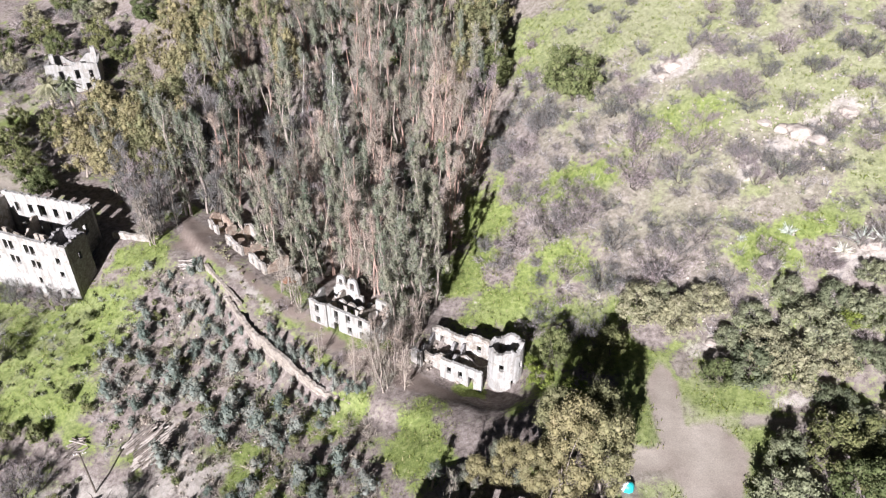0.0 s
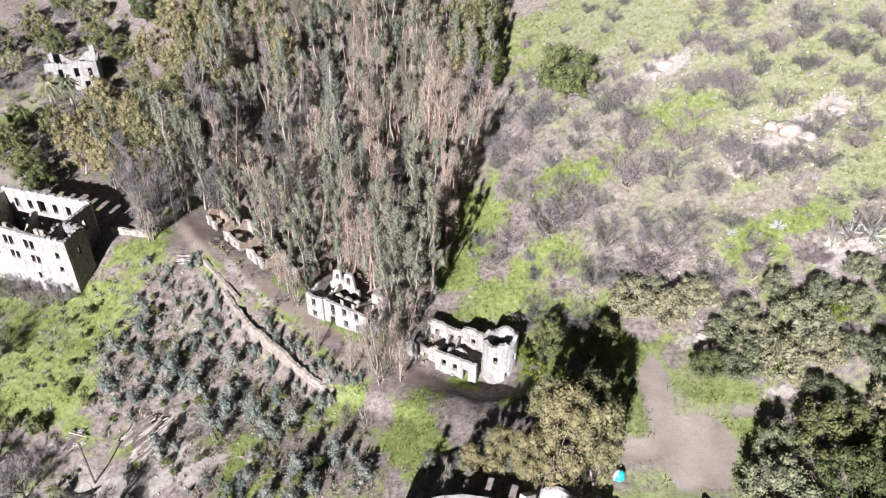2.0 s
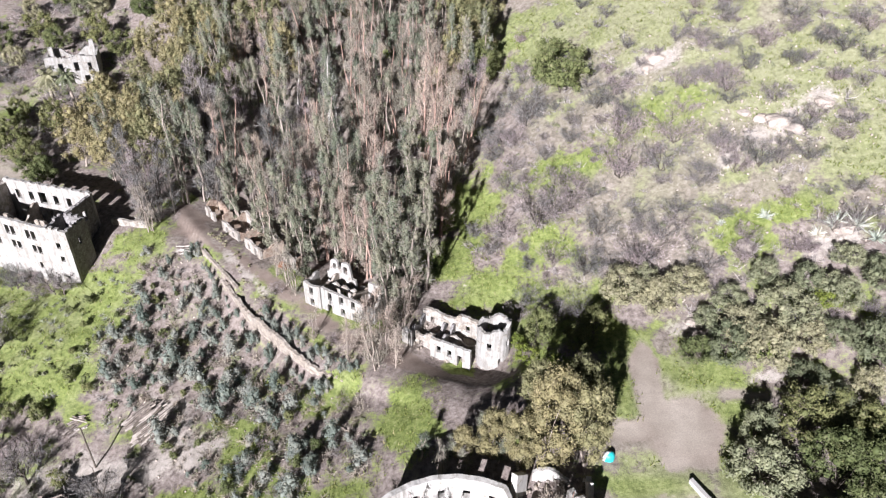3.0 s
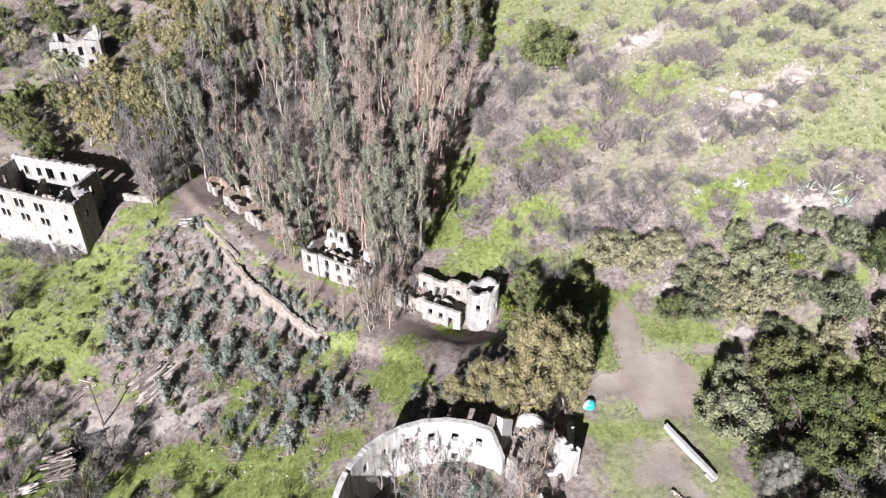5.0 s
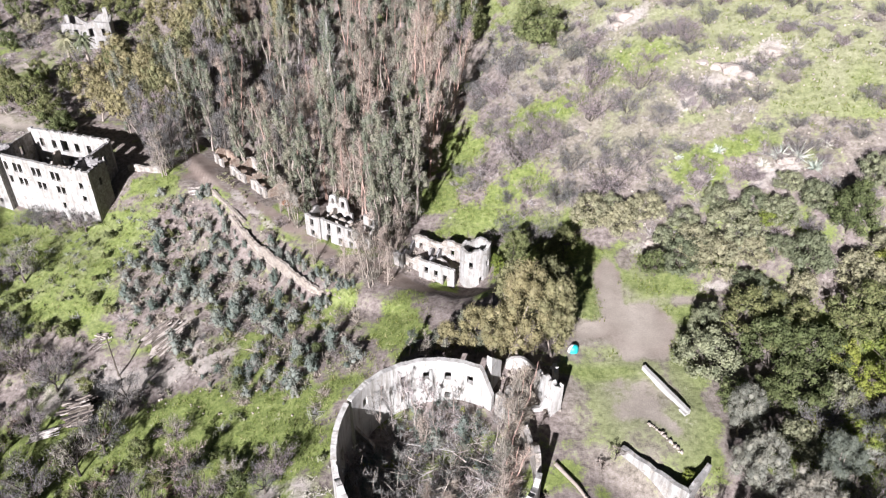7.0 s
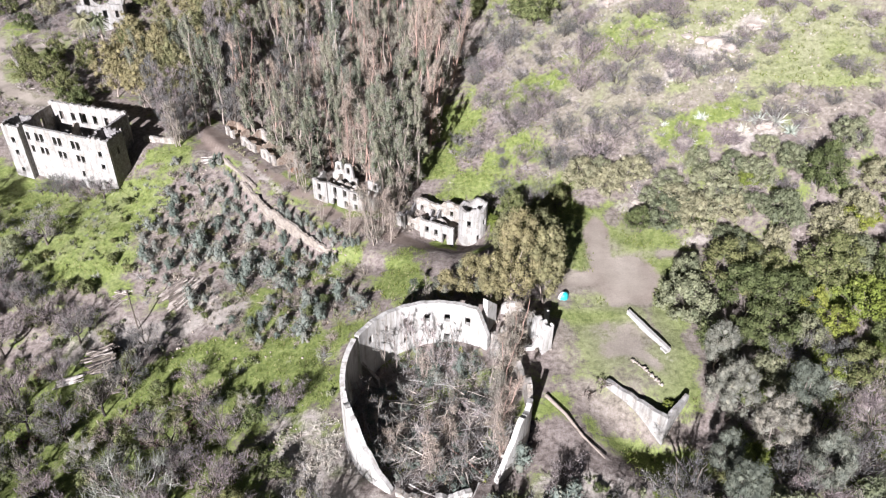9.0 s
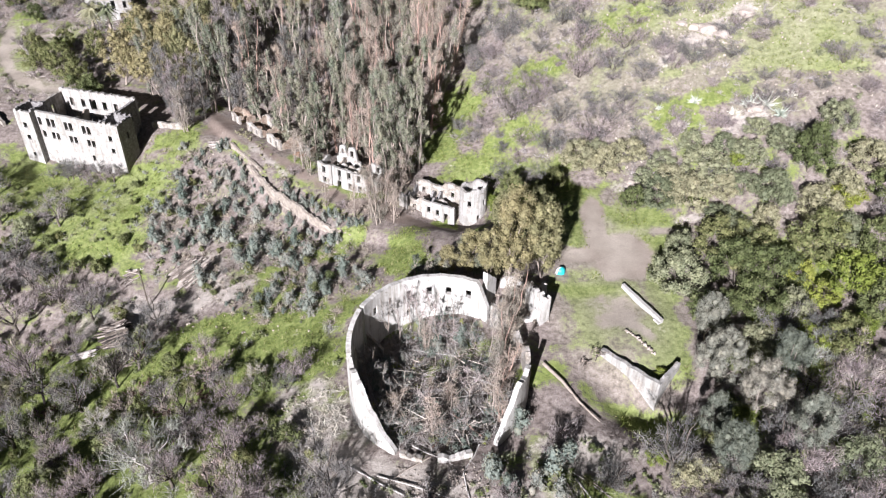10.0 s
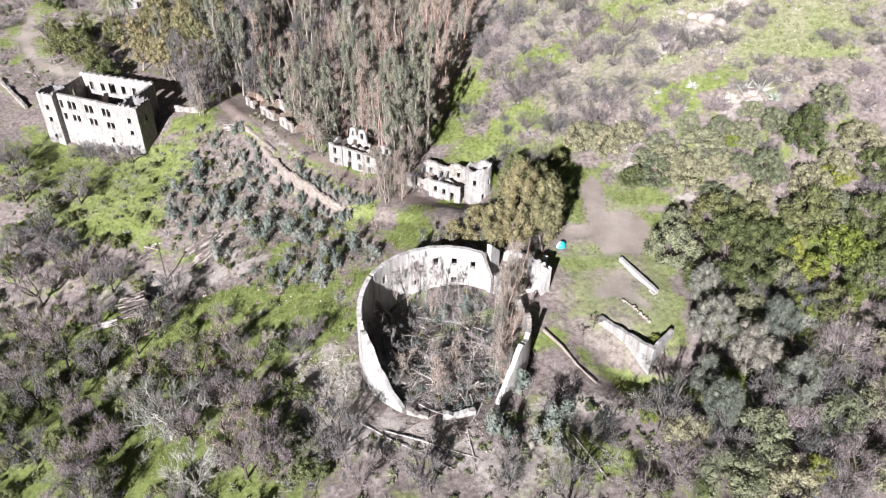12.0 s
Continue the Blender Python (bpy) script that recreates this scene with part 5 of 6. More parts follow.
BARE_C = ([(-63, 53, 5.4), (-77, 63, 6.0), (-92, 94, 5.8), (-100, 106, 5.2), (-86, 105, 5.0), (-79, 84, 5.5), (-87, 78, 6.6), (-32, 45, 4.2), (-22.5, 45.5, 3.2), (-73, 46, 5.6), (-58, 28, 5.6), (-68, 33, 5.4), (-53, 32, 4.3), (-23, 21, 4.6), (-9, 16, 3.4),
          (12, 15, 3.0), (1, 15, 3.4), (-41, 61, 3.4), (-13, 21, 3.6), (-84, 90, 5.0), (-70, 68, 4.0), (-50, 42, 4.6)] + [(-38, 38, 4.0), (-30, 30, 3.6), (-62, 40, 4.4), (-80, 52, 5.0), (-95, 84, 5.4), (-104, 114, 4.6), (66, 36, 5.0), (72, 30, 5.2), (60, 30, 4.6), (78, 30, 5.0), (52, 26, 4.6), (70, 22, 4.8), (84, 36, 5.0), (58, 48, 4.2), (66, 48, 4.2), (78, 42, 4.6), (84, 50, 4.4), (36, 16, 4.2), (30, 12, 4.0), (44, 18, 4.4), (20, 28, 3.0), (-28, 36, 3.4)])
unit_b = lambda rows: [(x, y, r / 4.0, g0.uniform(0.8, 1.2)) for x, y, r in rows]
bare_makers = [lambda s=s: bare_tree(s, 4.4, 3.7, 1900, 0.1, 0.045, 0.5, 7, 0.12, 0.13) for s in range(200, 206)]
HILL = [(5, 118), (14, 104), (30, 96), (46, 88), (80, 80), (100, 100), (95, 150), (60, 165), (25, 180), (16, 160)]
LOW = [(-110, 120), (-75, 115), (-58, 92), (-38, 66), (-14, 60), (-12, 34), (24, 30), (44, 36), (84, 70), (92, 10), (-75, 5), (-112, 60)]
BACK = [(-140, 150), (-105, 150), (-80, 165), (-90, 230), (-125, 245), (-150, 220)]
more = [(x, y, g0.uniform(0.35, 0.8), g0.uniform(0.8, 1.2)) for x, y in scatter(HILL, 5.6, 61, lambda x, y: not clear(x, y))]
more += [(x, y, g0.uniform(0.4, 0.9), g0.uniform(0.8, 1.2)) for x, y in scatter(BACK, 7.5, 62, lambda x, y: not clear(x, y))]
slope_bare = [(x, y, g0.uniform(0.2, 0.45), g0.uniform(0.7, 1.1)) for x, y in scatter([(-60, 124), (-48, 118), (-30, 97), (-15, 86), (-10, 72), (-26, 62), (-48, 84), (-66, 104)], 6.0, 65, lambda x, y: not clear(x, y, True))]
off_road = lambda x, y: float(near_line(np.array(x), np.array(y), ROAD, 1.0)) < 0.1 and not any(inside(x, y, h) for h in HOUSES)
slope_bare += [(x, y, g0.uniform(0.22, 0.5), g0.uniform(0.8, 1.2)) for x, y in scatter([(-37, 111), (-29, 103), (-14, 90), (-4, 86.5), (-5, 91), (-22, 104), (-33, 113)], 3.4, 66, off_road)]
make_plants("bare_shrub", "leafless mauve-grey shrub with fine twigs", "shrub", "leafless shrubs", bare_makers, unit_b(BARE_A + BARE_B) + more[:170] + more[-70:] + slope_bare, (BARK_DARK, None, TWIG_MAUVE))
make_plants("bare_tree", "leafless grey tree with forked limbs and fine twigs", "tree", "leafless trees",
            [lambda s=s: bare_tree(s, 6.8, 4.0, 2400, 0.17, 0.035, 0.6, 6, 0.25, 0.1) for s in range(210, 216)], unit_b(BARE_C) + [(-92 + 0.953 * k, 123.4 + g0.normal(0, 0.8) - 0.303 * k, g0.uniform(0.5, 0.85), 0.9) for k in (-2, 0, 2, 3.5, 5.5, 7, 8.5, 10, 11.5, 13.5, 16)] + [(x, y, g0.uniform(0.6, 1.35), g0.uniform(0.9, 1.3)) for x, y in scatter(LOW, 13.5, 63, lambda x, y: not clear(x, y) and math.hypot(x - 4, y - 43) > 17)][:230], (BARK_DARK, None, TWIG_MAUVE))
make_plants("pale_dead_tree", "dead pale grey tree with bare forked branches", "tree", "dead pale trees",
            [lambda s=s: bare_tree(s, 6.6, 4.0, 1500, 0.13, 0.04, 1.1, 8, 0.22) for s in range(220, 222)],
            [(-43, 33, 1.7, 1.0), (-35, 20, 1.25, 1.0), (-28, 49, 0.6, 1.0), (-57, 47, 0.7, 1.1), (63, 44, 0.8, 1.0), (67, 39, 0.9, 1.2)], (BARK_GREY, None, TWIG_PALE))

make_plants("charred_tree", "dark leafless tree with blackened limbs", "tree", "dark leafless trees",
            [lambda s=s: bare_tree(s, 6.8, 4.0, 900, 0.16, 0.055, 0.9, 5, 0.3) for s in range(224, 227)],
            [(28.6, 45.6, 0.4, 1.0), (26.6, 44.5, 0.3, 1.0), (-57.4, 57.5, 1.2, 1.2), (-37, 52, 1.0, 1.1), (-72, 57, 1.2, 1.1), (-47, 36, 1.1, 1.2), (-85, 67, 1.2, 1.1), (-31, 27, 1.0, 1.2), (-66, 45, 1.1, 1.1), (-52, 50, 0.9, 1.1), (-40, 44, 1.0, 1.2), (58, 34, 0.9, 1.1), (72, 40, 1.0, 1.0)], (BARK_BLACK, None, TWIG_DARK))

# slim leafless poplars in front of the houses and inside the arena
TALLBARE = ([(-9.6, 88.0, 1.0, 1.0), (-26.5, 108.8, 0.8, 0.9), (-28.4, 111.5, 0.8, 0.9), (-30.5, 114.0, 0.7, 0.9), (-9.0, 98.5, 0.9, 1.0), (-21.5, 98.0, 0.6, 0.8), (-14.6, 91.0, 0.8, 1.0), (-6.0, 88.5, 0.8, 0.9), (-5.0, 98.0, 0.9, 1.0), (-10.5, 93.5, 0.9, 1.1), (-11.2, 90.5, 0.9, 1.1), (-8.0, 91.5, 0.9, 0.9), (-7.4, 95.5, 0.8, 0.9), (-61.0, 130.5, 1.0, 1.0)] + [(13.4, 47.5, 0.9, 1.2), (14.5, 52.0, 0.9, 1.1), (12.2, 43.0, 0.8, 1.1), (11.6, 38.5, 0.75, 1.0), (2.0, 33.0, 0.8, 0.8), (4.6, 38.0, 0.7, 0.8), (-3.6, 36.0, 0.7, 0.8), (0.8, 50.5, 0.6, 0.9), (6.0, 47.0, 0.6, 0.7), (1.5, 62.5, 0.45, 1.6), (-5.0, 61.0, 0.4, 1.2)])
make_plants("slim_bare_tree", "slim tall leafless tree with pinkish grey twigs", "tree", "slim leafless trees",
            [lambda s=s: column_tree(s, 13, 0.15, 0, 800, 3) for s in range(230, 235)], TALLBARE, (BARK, EUC_DRY, TWIG_RED))

# young blue-grey gums and scrub on the slope below the terrace
SLOPE = [(-60, 126), (-50, 121), (-40, 108), (-30, 96), (-16, 85), (-10, 82), (-9, 70), (-17, 60), (-28, 62), (-38, 70), (-50, 86), (-63, 98), (-69, 112)]
young = [(x, y, g0.uniform(0.4, 1.0) * g0.uniform(0.8, 1.9), g0.uniform(0.55, 1.1)) for x, y in scatter(SLOPE, 2.5, 31, lambda x, y: not clear(x, y) and float(waves(np.array(x), np.array(y), 3.2, 131)) > -0.25 and max(float(patch(np.array(x), np.array(y), *q)) for q in PALE) < 0.4)][:360]
wall_at = lambda k, q: (np.interp(k, range(7), [p[0] for p in WALL_LINE]) + q * 0.75, np.interp(k, range(7), [p[1] for p in WALL_LINE]) + q * 0.65)
young += [(*wall_at(k, q), g0.uniform(0.35, 0.8), g0.uniform(0.8, 1.3)) for k, q in zip(g0.uniform(0, 6, 110), g0.choice([-2.2, -1.5, -1.1, 0.9, 1.3, 1.8, 2.4, 3.0], 110)) if q < 0 or k > 3.1]
young += [(18.5, 25.0, 1.6, 1.2), (12.6, 21.5, 1.4, 1.2), (21.4, 26.5, 1.5, 1.1), (16.5, 22.5, 1.2, 1.2), (20.0, 22.0, 1.1, 1.2), (-3, 48, 0.9, 1.0), (3, 50, 1.0, 1.0), (7, 52, 1.1, 1.1), (-5, 36, 0.9, 1.0), (-7, 43, 0.8, 1.1), (10.2, 24.0, 1.5, 1.2), (15.5, 33.0, 1.4, 1.2)]
make_plants("young_gum", "blue-grey leafy young gum tree on the slope", "shrub", "young gum trees", [lambda s=s: sapling(s, 2.9, 1.55, 520, 0.28, 0.15) for s in range(240, 249)], young, (BARK_DARK, BLUE_LEAF, TWIG))

# spiky rosettes and two palms
make_plants("agave_plant", "pale spiky agave rosette on the hillside", "plant", "agave plants", [lambda s=s: rosette(s, 110, 1.3, 0.16) for s in range(260, 262)],
            [(57, 104, 1.0, 1), (54, 99, 0.9, 1), (70, 99, 1.7, 1), (67, 100, 1.4, 1), (72, 96, 1.3, 1), (64, 99, 1.0, 1), (56, 84.5, 1.2, 1), (60, 116, 0.7, 1), (50, 105, 0.7, 1), (75, 100, 1.0, 1)], (BARK_DARK, AGAVE_LEAF, TWIG), ("stem", "leaf_head"))
make_plants("palm_tree", "tall palm with a round head of drooping fronds", "tree", "palm trees", [lambda s=s: palm(s, 8.5) for s in range(270, 272)],
            [(-99.8, 180.5, 1.25, 1.1), (-95.8, 182.5, 1.1, 1.15)], (BARK, OLIVE_LEAF, TWIG))


# undergrowth, one sheet of each kind
def carpet(name, label, category, spots, mat, seed, maker):
    g = np.random.default_rng(seed)
    pieces = []
    for x, y in spots:
        v, f = maker(g)
        a, s = g.uniform(0, 6.28), g.uniform(0.6, 1.4)
        c, sn = math.cos(a) * s, math.sin(a) * s
        w = np.stack([v[:, 0] * c - v[:, 1] * sn, v[:, 0] * sn + v[:, 1] * c, v[:, 2] * s], 1)
        pieces.append((w + (x, y, float(ground_z(x, y))), f))
    V, F = joined(pieces)
    return tagged(new(name, mesh_np(name, V, F, mat)), label, category, kind="stuff")


def dome(r, n, length, width):
    def maker(g):
        parts = [(g.normal(0, 0.45 * r, 3) * (1, 1, 0.3) + (0, 0, 0.3 * r), np.array((0.6, 0.6, 0.55)) * r * g.uniform(0.7, 1.1)) for _ in range(3)]
        return tufts(g, parts, n // 3, length, width, 0.5)
    return maker


def twiggy(r, n):
    def maker(g):
        d = g.normal(0, 1, (n, 3))
        d[:, 2] = np.abs(d[:, 2]) * 0.8
        return slivers(g, g.normal(0, 0.3 * r, (n, 3)) * (1, 1, 0.2) + (0, 0, 0.1), d, r, 0.06)
    return maker


free = lambda x, y: not clear(x, y)
carpet("hillside_scrub", "low leafless mauve-grey scrub over the hillside", "scrub", scatter(HILL, 3.0, 41, lambda x, y: free(x, y) and waves(np.array(x), np.array(y), 9, 31) > -0.35), TWIG, 51, twiggy(1.3, 46))
carpet("dry_scrub", "low dry brush on the lower slope", "scrub", scatter(LOW, 6.0, 42, free), TWIG, 52, twiggy(1.1, 44))
carpet("green_scrub", "small green bushes scattered on the slopes", "scrub", scatter(LOW, 4.6, 43, free) + scatter(HILL, 6.0, 44, free) + scatter(BACK, 4.0, 45, free), OLIVE_LEAF, 53, dome(0.85, 60, 0.3, 0.2))
carpet("back_scrub", "grey leafless brush on the far slope", "scrub", scatter(BACK, 3.2, 46, free), TWIG, 54, twiggy(1.5, 46))
carpet("slope_scrub", "small grey-green bushes between the young gum trees", "scrub", scatter(SLOPE, 3.2, 64, free), OLIVE_LEAF, 57, dome(0.7, 46, 0.28, 0.17))
carpet("dark_scrub", "small dark green bushes", "scrub", scatter(LOW, 6.5, 47, free) + scatter(BACK, 7.0, 48, free), OAK_LEAF, 55, dome(1.0, 70, 0.3, 0.22))
wide = [(-112, 5), (95, 5), (95, 160), (20, 180), (5, 118), (-10, 96), (-50, 118), (-62, 135), (-112, 122)]
blades = lambda g: slivers(g, g.normal(0, 0.55, (16, 3)) * (1, 1, 0), g.normal(0, 0.5, (16, 3)) + (0, 0, 0.8), 0.42, 0.09)
carpet("grass", "tufts of fresh green grass", "grass", scatter(wide, 1.5, 49, lambda x, y: max(float(patch(np.array(x), np.array(y), *q)) for q in GREEN) > 0.25 and not any(inside(x, y, h) for h in HOUSES) and max(float(patch(np.array(x), np.array(y), *q)) for q in DIRT + PATH) < 0.3 and not (25 < x < 44 and 44 < y < 64)), GRASS_LEAF, 56, blades)
meadow = [(-108, 118), (-70, 124), (-58, 124), (-56, 100), (-70, 92), (-100, 96)]
carpet("meadow_bushes", "small dark bushes dotted over the green meadow", "scrub", scatter(meadow, 4.4, 95, lambda x, y: not clear(x, y, True)), OAK_LEAF, 96, dome(0.6, 60, 0.24, 0.16))
carpet("meadow_litter", "dry straw-coloured weeds in the green meadow", "scrub", scatter(meadow, 2.6, 97, lambda x, y: not clear(x, y, True) and waves(np.array(x), np.array(y), 6, 98) > 0.1), TWIG_PALE, 99, twiggy(0.8, 40))
carpet("courtyard_weeds", "grey-green weeds along the dirt road", "scrub", [(x + g0.normal(0, 1.2), y + g0.normal(0, 1.2)) for x, y in [wall_at(k, 3.4) for k in np.linspace(0.2, 6, 46)]], OLIVE_LEAF, 101, dome(0.5, 50, 0.22, 0.12))
slope_dry = scatter(SLOPE, 2.6, 102, lambda x, y: not clear(x, y))
carpet("slope_brush", "pinkish grey dry brush between the young gum trees", "scrub", slope_dry, TWIG_RED, 103, twiggy(1.2, 60))
bracken = [(cx + g0.normal(0, 1.3), cy + g0.normal(0, 1.3)) for cx, cy in ((-64, 63), (-46, 48), (-58, 66), (-40, 40), (-76, 72), (-52, 56), (-38, 50), (-70, 54), (-48, 40)) for _ in range(26)]
carpet("dead_bracken", "patches of reddish brown dead bracken", "scrub", bracken, BRACKEN, 104, dome(0.55, 40, 0.24, 0.14))


# ---- loose things ----
def log_mesh(name, logs, mat, sides=7):
    return mesh_np(name, *joined([tube([a, tuple((p + q) / 2 + 0.02 for p, q in zip(a, b)), b], [r, r * 0.96, r * 0.85], sides) for a, b, r in logs]), mat, True)


def box_mesh(name, cx, cy, cz, sx, sy, sz, rz, mat, bevel=0.03):
    bm = bmesh.new()
    bmesh.ops.create_cube(bm, size=1.0)
    bmesh.ops.scale(bm, vec=(sx, sy, sz), verts=bm.verts)
    bmesh.ops.bevel(bm, geom=bm.edges[:], offset=bevel, segments=1, affect="EDGES")
    bmesh.ops.transform(bm, matrix=pose(cx, cy, cz, 0, 0, rz), verts=bm.verts)
    me = bpy.data.meshes.new(name)
    bm.to_mesh(me)
    bm.free()
    me.materials.append(mat)
    return me


def utility_pole():
    z = float(ground_z(-58.5, 80.5))
    root = thing("utility_pole", -58.5, 80.5, z, "wooden utility pole with a pale crossarm on the slope", "utility pole", 20)
    part("pole", mesh_np("pole", *tube([(0, 0, -0.8), (0, 0, 5), (0, 0, 10.2)], [0.17, 0.15, 0.11], 9), BARK_DARK, True), root)
    part("crossarm", box_mesh("crossarm", 0, 0.14, 9.7, 2.0, 0.12, 0.14, 0, TIMBER), root)
    for s in (-0.9, -0.4, 0.4, 0.9):
        part("insulator", mesh_np("insulator", *tube([(s, 0.14, 9.78), (s, 0.14, 9.9), (s, 0.14, 10.0)], [0.05, 0.07, 0.03], 7), TARP_WHITE, True), root)


def log_pile(name, label, x, y, n, length, heading, spread, mats, seed, radius=0.13, messy=8.0, high=1.0):
    """Cut trunks thrown on a heap, each one a part."""
    g = np.random.default_rng(seed)
    z0 = float(ground_z(x, y))
    root = thing(name, x, y, z0, label, "log pile")
    for k in range(n):
        u, w = spread * g.uniform(-1, 1), g.normal(0, 0.12) * length
        h = max(0.0, high * (1 - (u / spread) ** 2) * g.uniform(0.0, 1.0) ** 0.6)
        a = radians(heading + g.normal(0, messy))
        d, n_ = np.array([math.cos(a), math.sin(a)]), np.array([-math.sin(radians(heading)), math.cos(radians(heading))])
        c = n_ * u + d * w
        ln, r = length * g.uniform(0.55, 1.15) / 2, radius * g.uniform(0.6, 1.3)
        tip, ends = g.normal(0, 0.12) * high, []
        for s in (-1, 1):
            q = c + d * s * ln
            ends.append((q[0], q[1], float(land(x + q[0], y + q[1])) - z0 + r + max(0.0, h + s * tip) + g.uniform(0.1, 0.25)))
        part("log", log_mesh("log", [(ends[0], ends[1], r)], mats[k % len(mats)]), root)


def fallen(name, label, a, b, r, mat, seed, twigs=3):
    """A fallen trunk with broken limbs."""
    g = np.random.default_rng(seed)
    za, zb = float(ground_z(*a)) + r * 0.8 + 0.12, float(ground_z(*b)) + r * 0.6 + 0.12
    root = thing(name, *a, za, label, "fallen tree")
    A, B = np.zeros(3), np.array([b[0] - a[0], b[1] - a[1], zb - za])
    mid = [A + (B - A) * t + g.normal(0, 0.12, 3) * (1, 1, 0.4) for t in (0.33, 0.66)]
    for m in mid:
        m[2] = max(m[2], float(ground_z(a[0] + m[0], a[1] + m[1])) - za + r * 0.6)
    part("trunk", mesh_np("trunk", *tube([A, *mid, B], [r, r * 0.8, r * 0.6, r * 0.3], 7), mat, True), root)
    for k in range(twigs):
        t = g.uniform(0.4, 0.95)
        s = A + (B - A) * t
        e = s + g.normal(0, 1.1, 3) * (1, 1, 0.3) + (0, 0, 0.8) + (B - A) / np.linalg.norm(B) * 1.2
        part("branch", mesh_np("branch", *limb(g, s, e, 0.1, r * 0.35, 0.02, 4, 4)[1], mat, True), root)


def low_counter():
    at = local(35.6, 61.1, 40.5, 52.2)
    z = float(land(38, 56.5))
    root = thing("masonry_counter", 38, 56.5, z, "long low white concrete counter in the grassy yard", "counter")
    root.matrix_world = Matrix()
    top = lambda s: float(land(35.6, 61.1)) + (float(land(40.5, 52.2)) - float(land(35.6, 61.1))) * s / 10.2 + 1.0
    part("wall", ruin_wall([at(0, 0), at(10.2, 0)], lambda s: top(s) - 1.9, top, 0.6, CONCRETE, [], seed=301, ragged=0.04), root)
    part("end_block", ruin_wall([at(8.9, -0.5), at(10.2, -0.5)], lambda s: top(9) - 1.9, top(9.6) - 0.45, 0.45, CONCRETE, [], seed=302, ragged=0.04), root)


def small_tent():
    x, y = 25.1, 65.2
    z = float(ground_z(x, y))
    root = thing("dome_tent", x, y, z, "small dome tent of turquoise and white sheets", "tent", 25)
    for name, a0, a1, mat, label in (("side_sheet", 200, 385, TARP, "turquoise sheet"), ("front_sheet", 25, 200, TARP_WHITE, "white sheet")):
        V, F, n, m = [], [], 10, 5
        for i in range(n + 1):
            for j in range(m + 1):
                a, e = radians(a0 + (a1 - a0) * i / n), radians(90 * j / m)
                lump = 1 + 0.06 * math.cos(4 * a)
                V.append((0.95 * lump * math.cos(a) * math.cos(e), 0.8 * lump * math.sin(a) * math.cos(e), 1.15 * math.sin(e) ** 0.85 - 0.05))
        for i in range(n):
            for j in range(m):
                p = i * (m + 1) + j
                F.append((p, p + m + 1, p + m + 2, p + 1))
        part(name, mesh_np(name, V, F, mat, True), root, label)
    part("pole", mesh_np("pole", *tube([(-1.0, 0, 0), (0, 0, 1.18), (1.0, 0, 0)], [0.03, 0.03, 0.03], 5), TARP_WHITE, True), root)


def stone_row():
    at = local(34.3, 50.6, 38.4, 45.4)
    g = np.random.default_rng(310)
    for k in range(21):
        x, y = at(0.3 * k + g.normal(0, 0.05), g.normal(0, 0.1))
        ob = new("edging_stone", rubble_heap("edging_stone", [(0, 0, 0)], 0.4, ROCK if k % 3 else RUBBLE, 320 + k, 0.1))
        ob.matrix_world = Matrix.Translation((x, y, float(ground_z(x, y)) - 0.04))
        tagged(ob, "pale rough stone in a row edging the yard", "stone", "row of edging stones")


def boulder(x, y, s, seed):
    g = np.random.default_rng(seed)
    bm = bmesh.new()
    bmesh.ops.create_icosphere(bm, subdivisions=3, radius=1.0)
    off = g.uniform(0, 50, 3)
    for v in bm.verts:
        p = Vector(v.co)
        k = 1 + 0.35 * noise.noise(p * 1.1 + Vector(off)) + 0.16 * noise.noise(p * 3.0 + Vector(off))
        v.co = Vector((p.x * 1.3, p.y, p.z * 0.62)) * k * s
    me = bpy.data.meshes.new("boulder")
    bm.to_mesh(me)
    bm.free()
    me.materials.append(ROCK)
    ob = new("boulder", me)
    ob.matrix_world = pose(x, y, float(ground_z(x, y)) + 0.1 * s, 0, 0, g.uniform(0, 360))
    tagged(ob, "pale weathered boulder on the grassy hillside", "boulder", "hillside boulders")


utility_pole()
log_pile("log_pile", "heap of weathered grey logs thrown on bare earth", -50.6, 87.2, 90, 5.6, 38, 3.7, (TIMBER, TIMBER_DARK, TIMBER, BARK_DARK), 401, 0.19, 6, 1.1)
# Extra black and dark beams put the stack's deep shade into its colour.
log_pile("log_pile", "tall stack of grey timber beams, with black ones for the shade between", -62.6, 72.0, 120, 4.8, 6, 3.0, (BARK_BLACK, TIMBER_DARK, BARK_DARK, TIMBER, BARK_BLACK), 402, 0.2, 5, 3.6)
log_pile("log_pile", "scattered pale fresh-cut timber beside the heap", -68.6, 68.4, 18, 5.0, 12, 0.9, (TIMBER_PALE,), 403, 0.14, 6, 0.5)
log_pile("log_pile", "small heap of dark broken timber beside the pole", -64.5, 89.0, 16, 3.4, 15, 1.4, (TIMBER_DARK, TIMBER), 404, 0.15, 25, 0.8)
log_pile("log_pile", "short weathered beams lying below the terrace", -51.5, 124.0, 10, 4.2, -5, 1.0, (TIMBER, TIMBER_PALE), 405, 0.13, 14, 0.5)
log_pile("log_pile", "dark charred timber thrown down in the shade", -59.6, 63.0, 24, 5.0, 70, 2.0, (TIMBER_DARK, BARK_DARK), 406, 0.14, 30, 0.8)
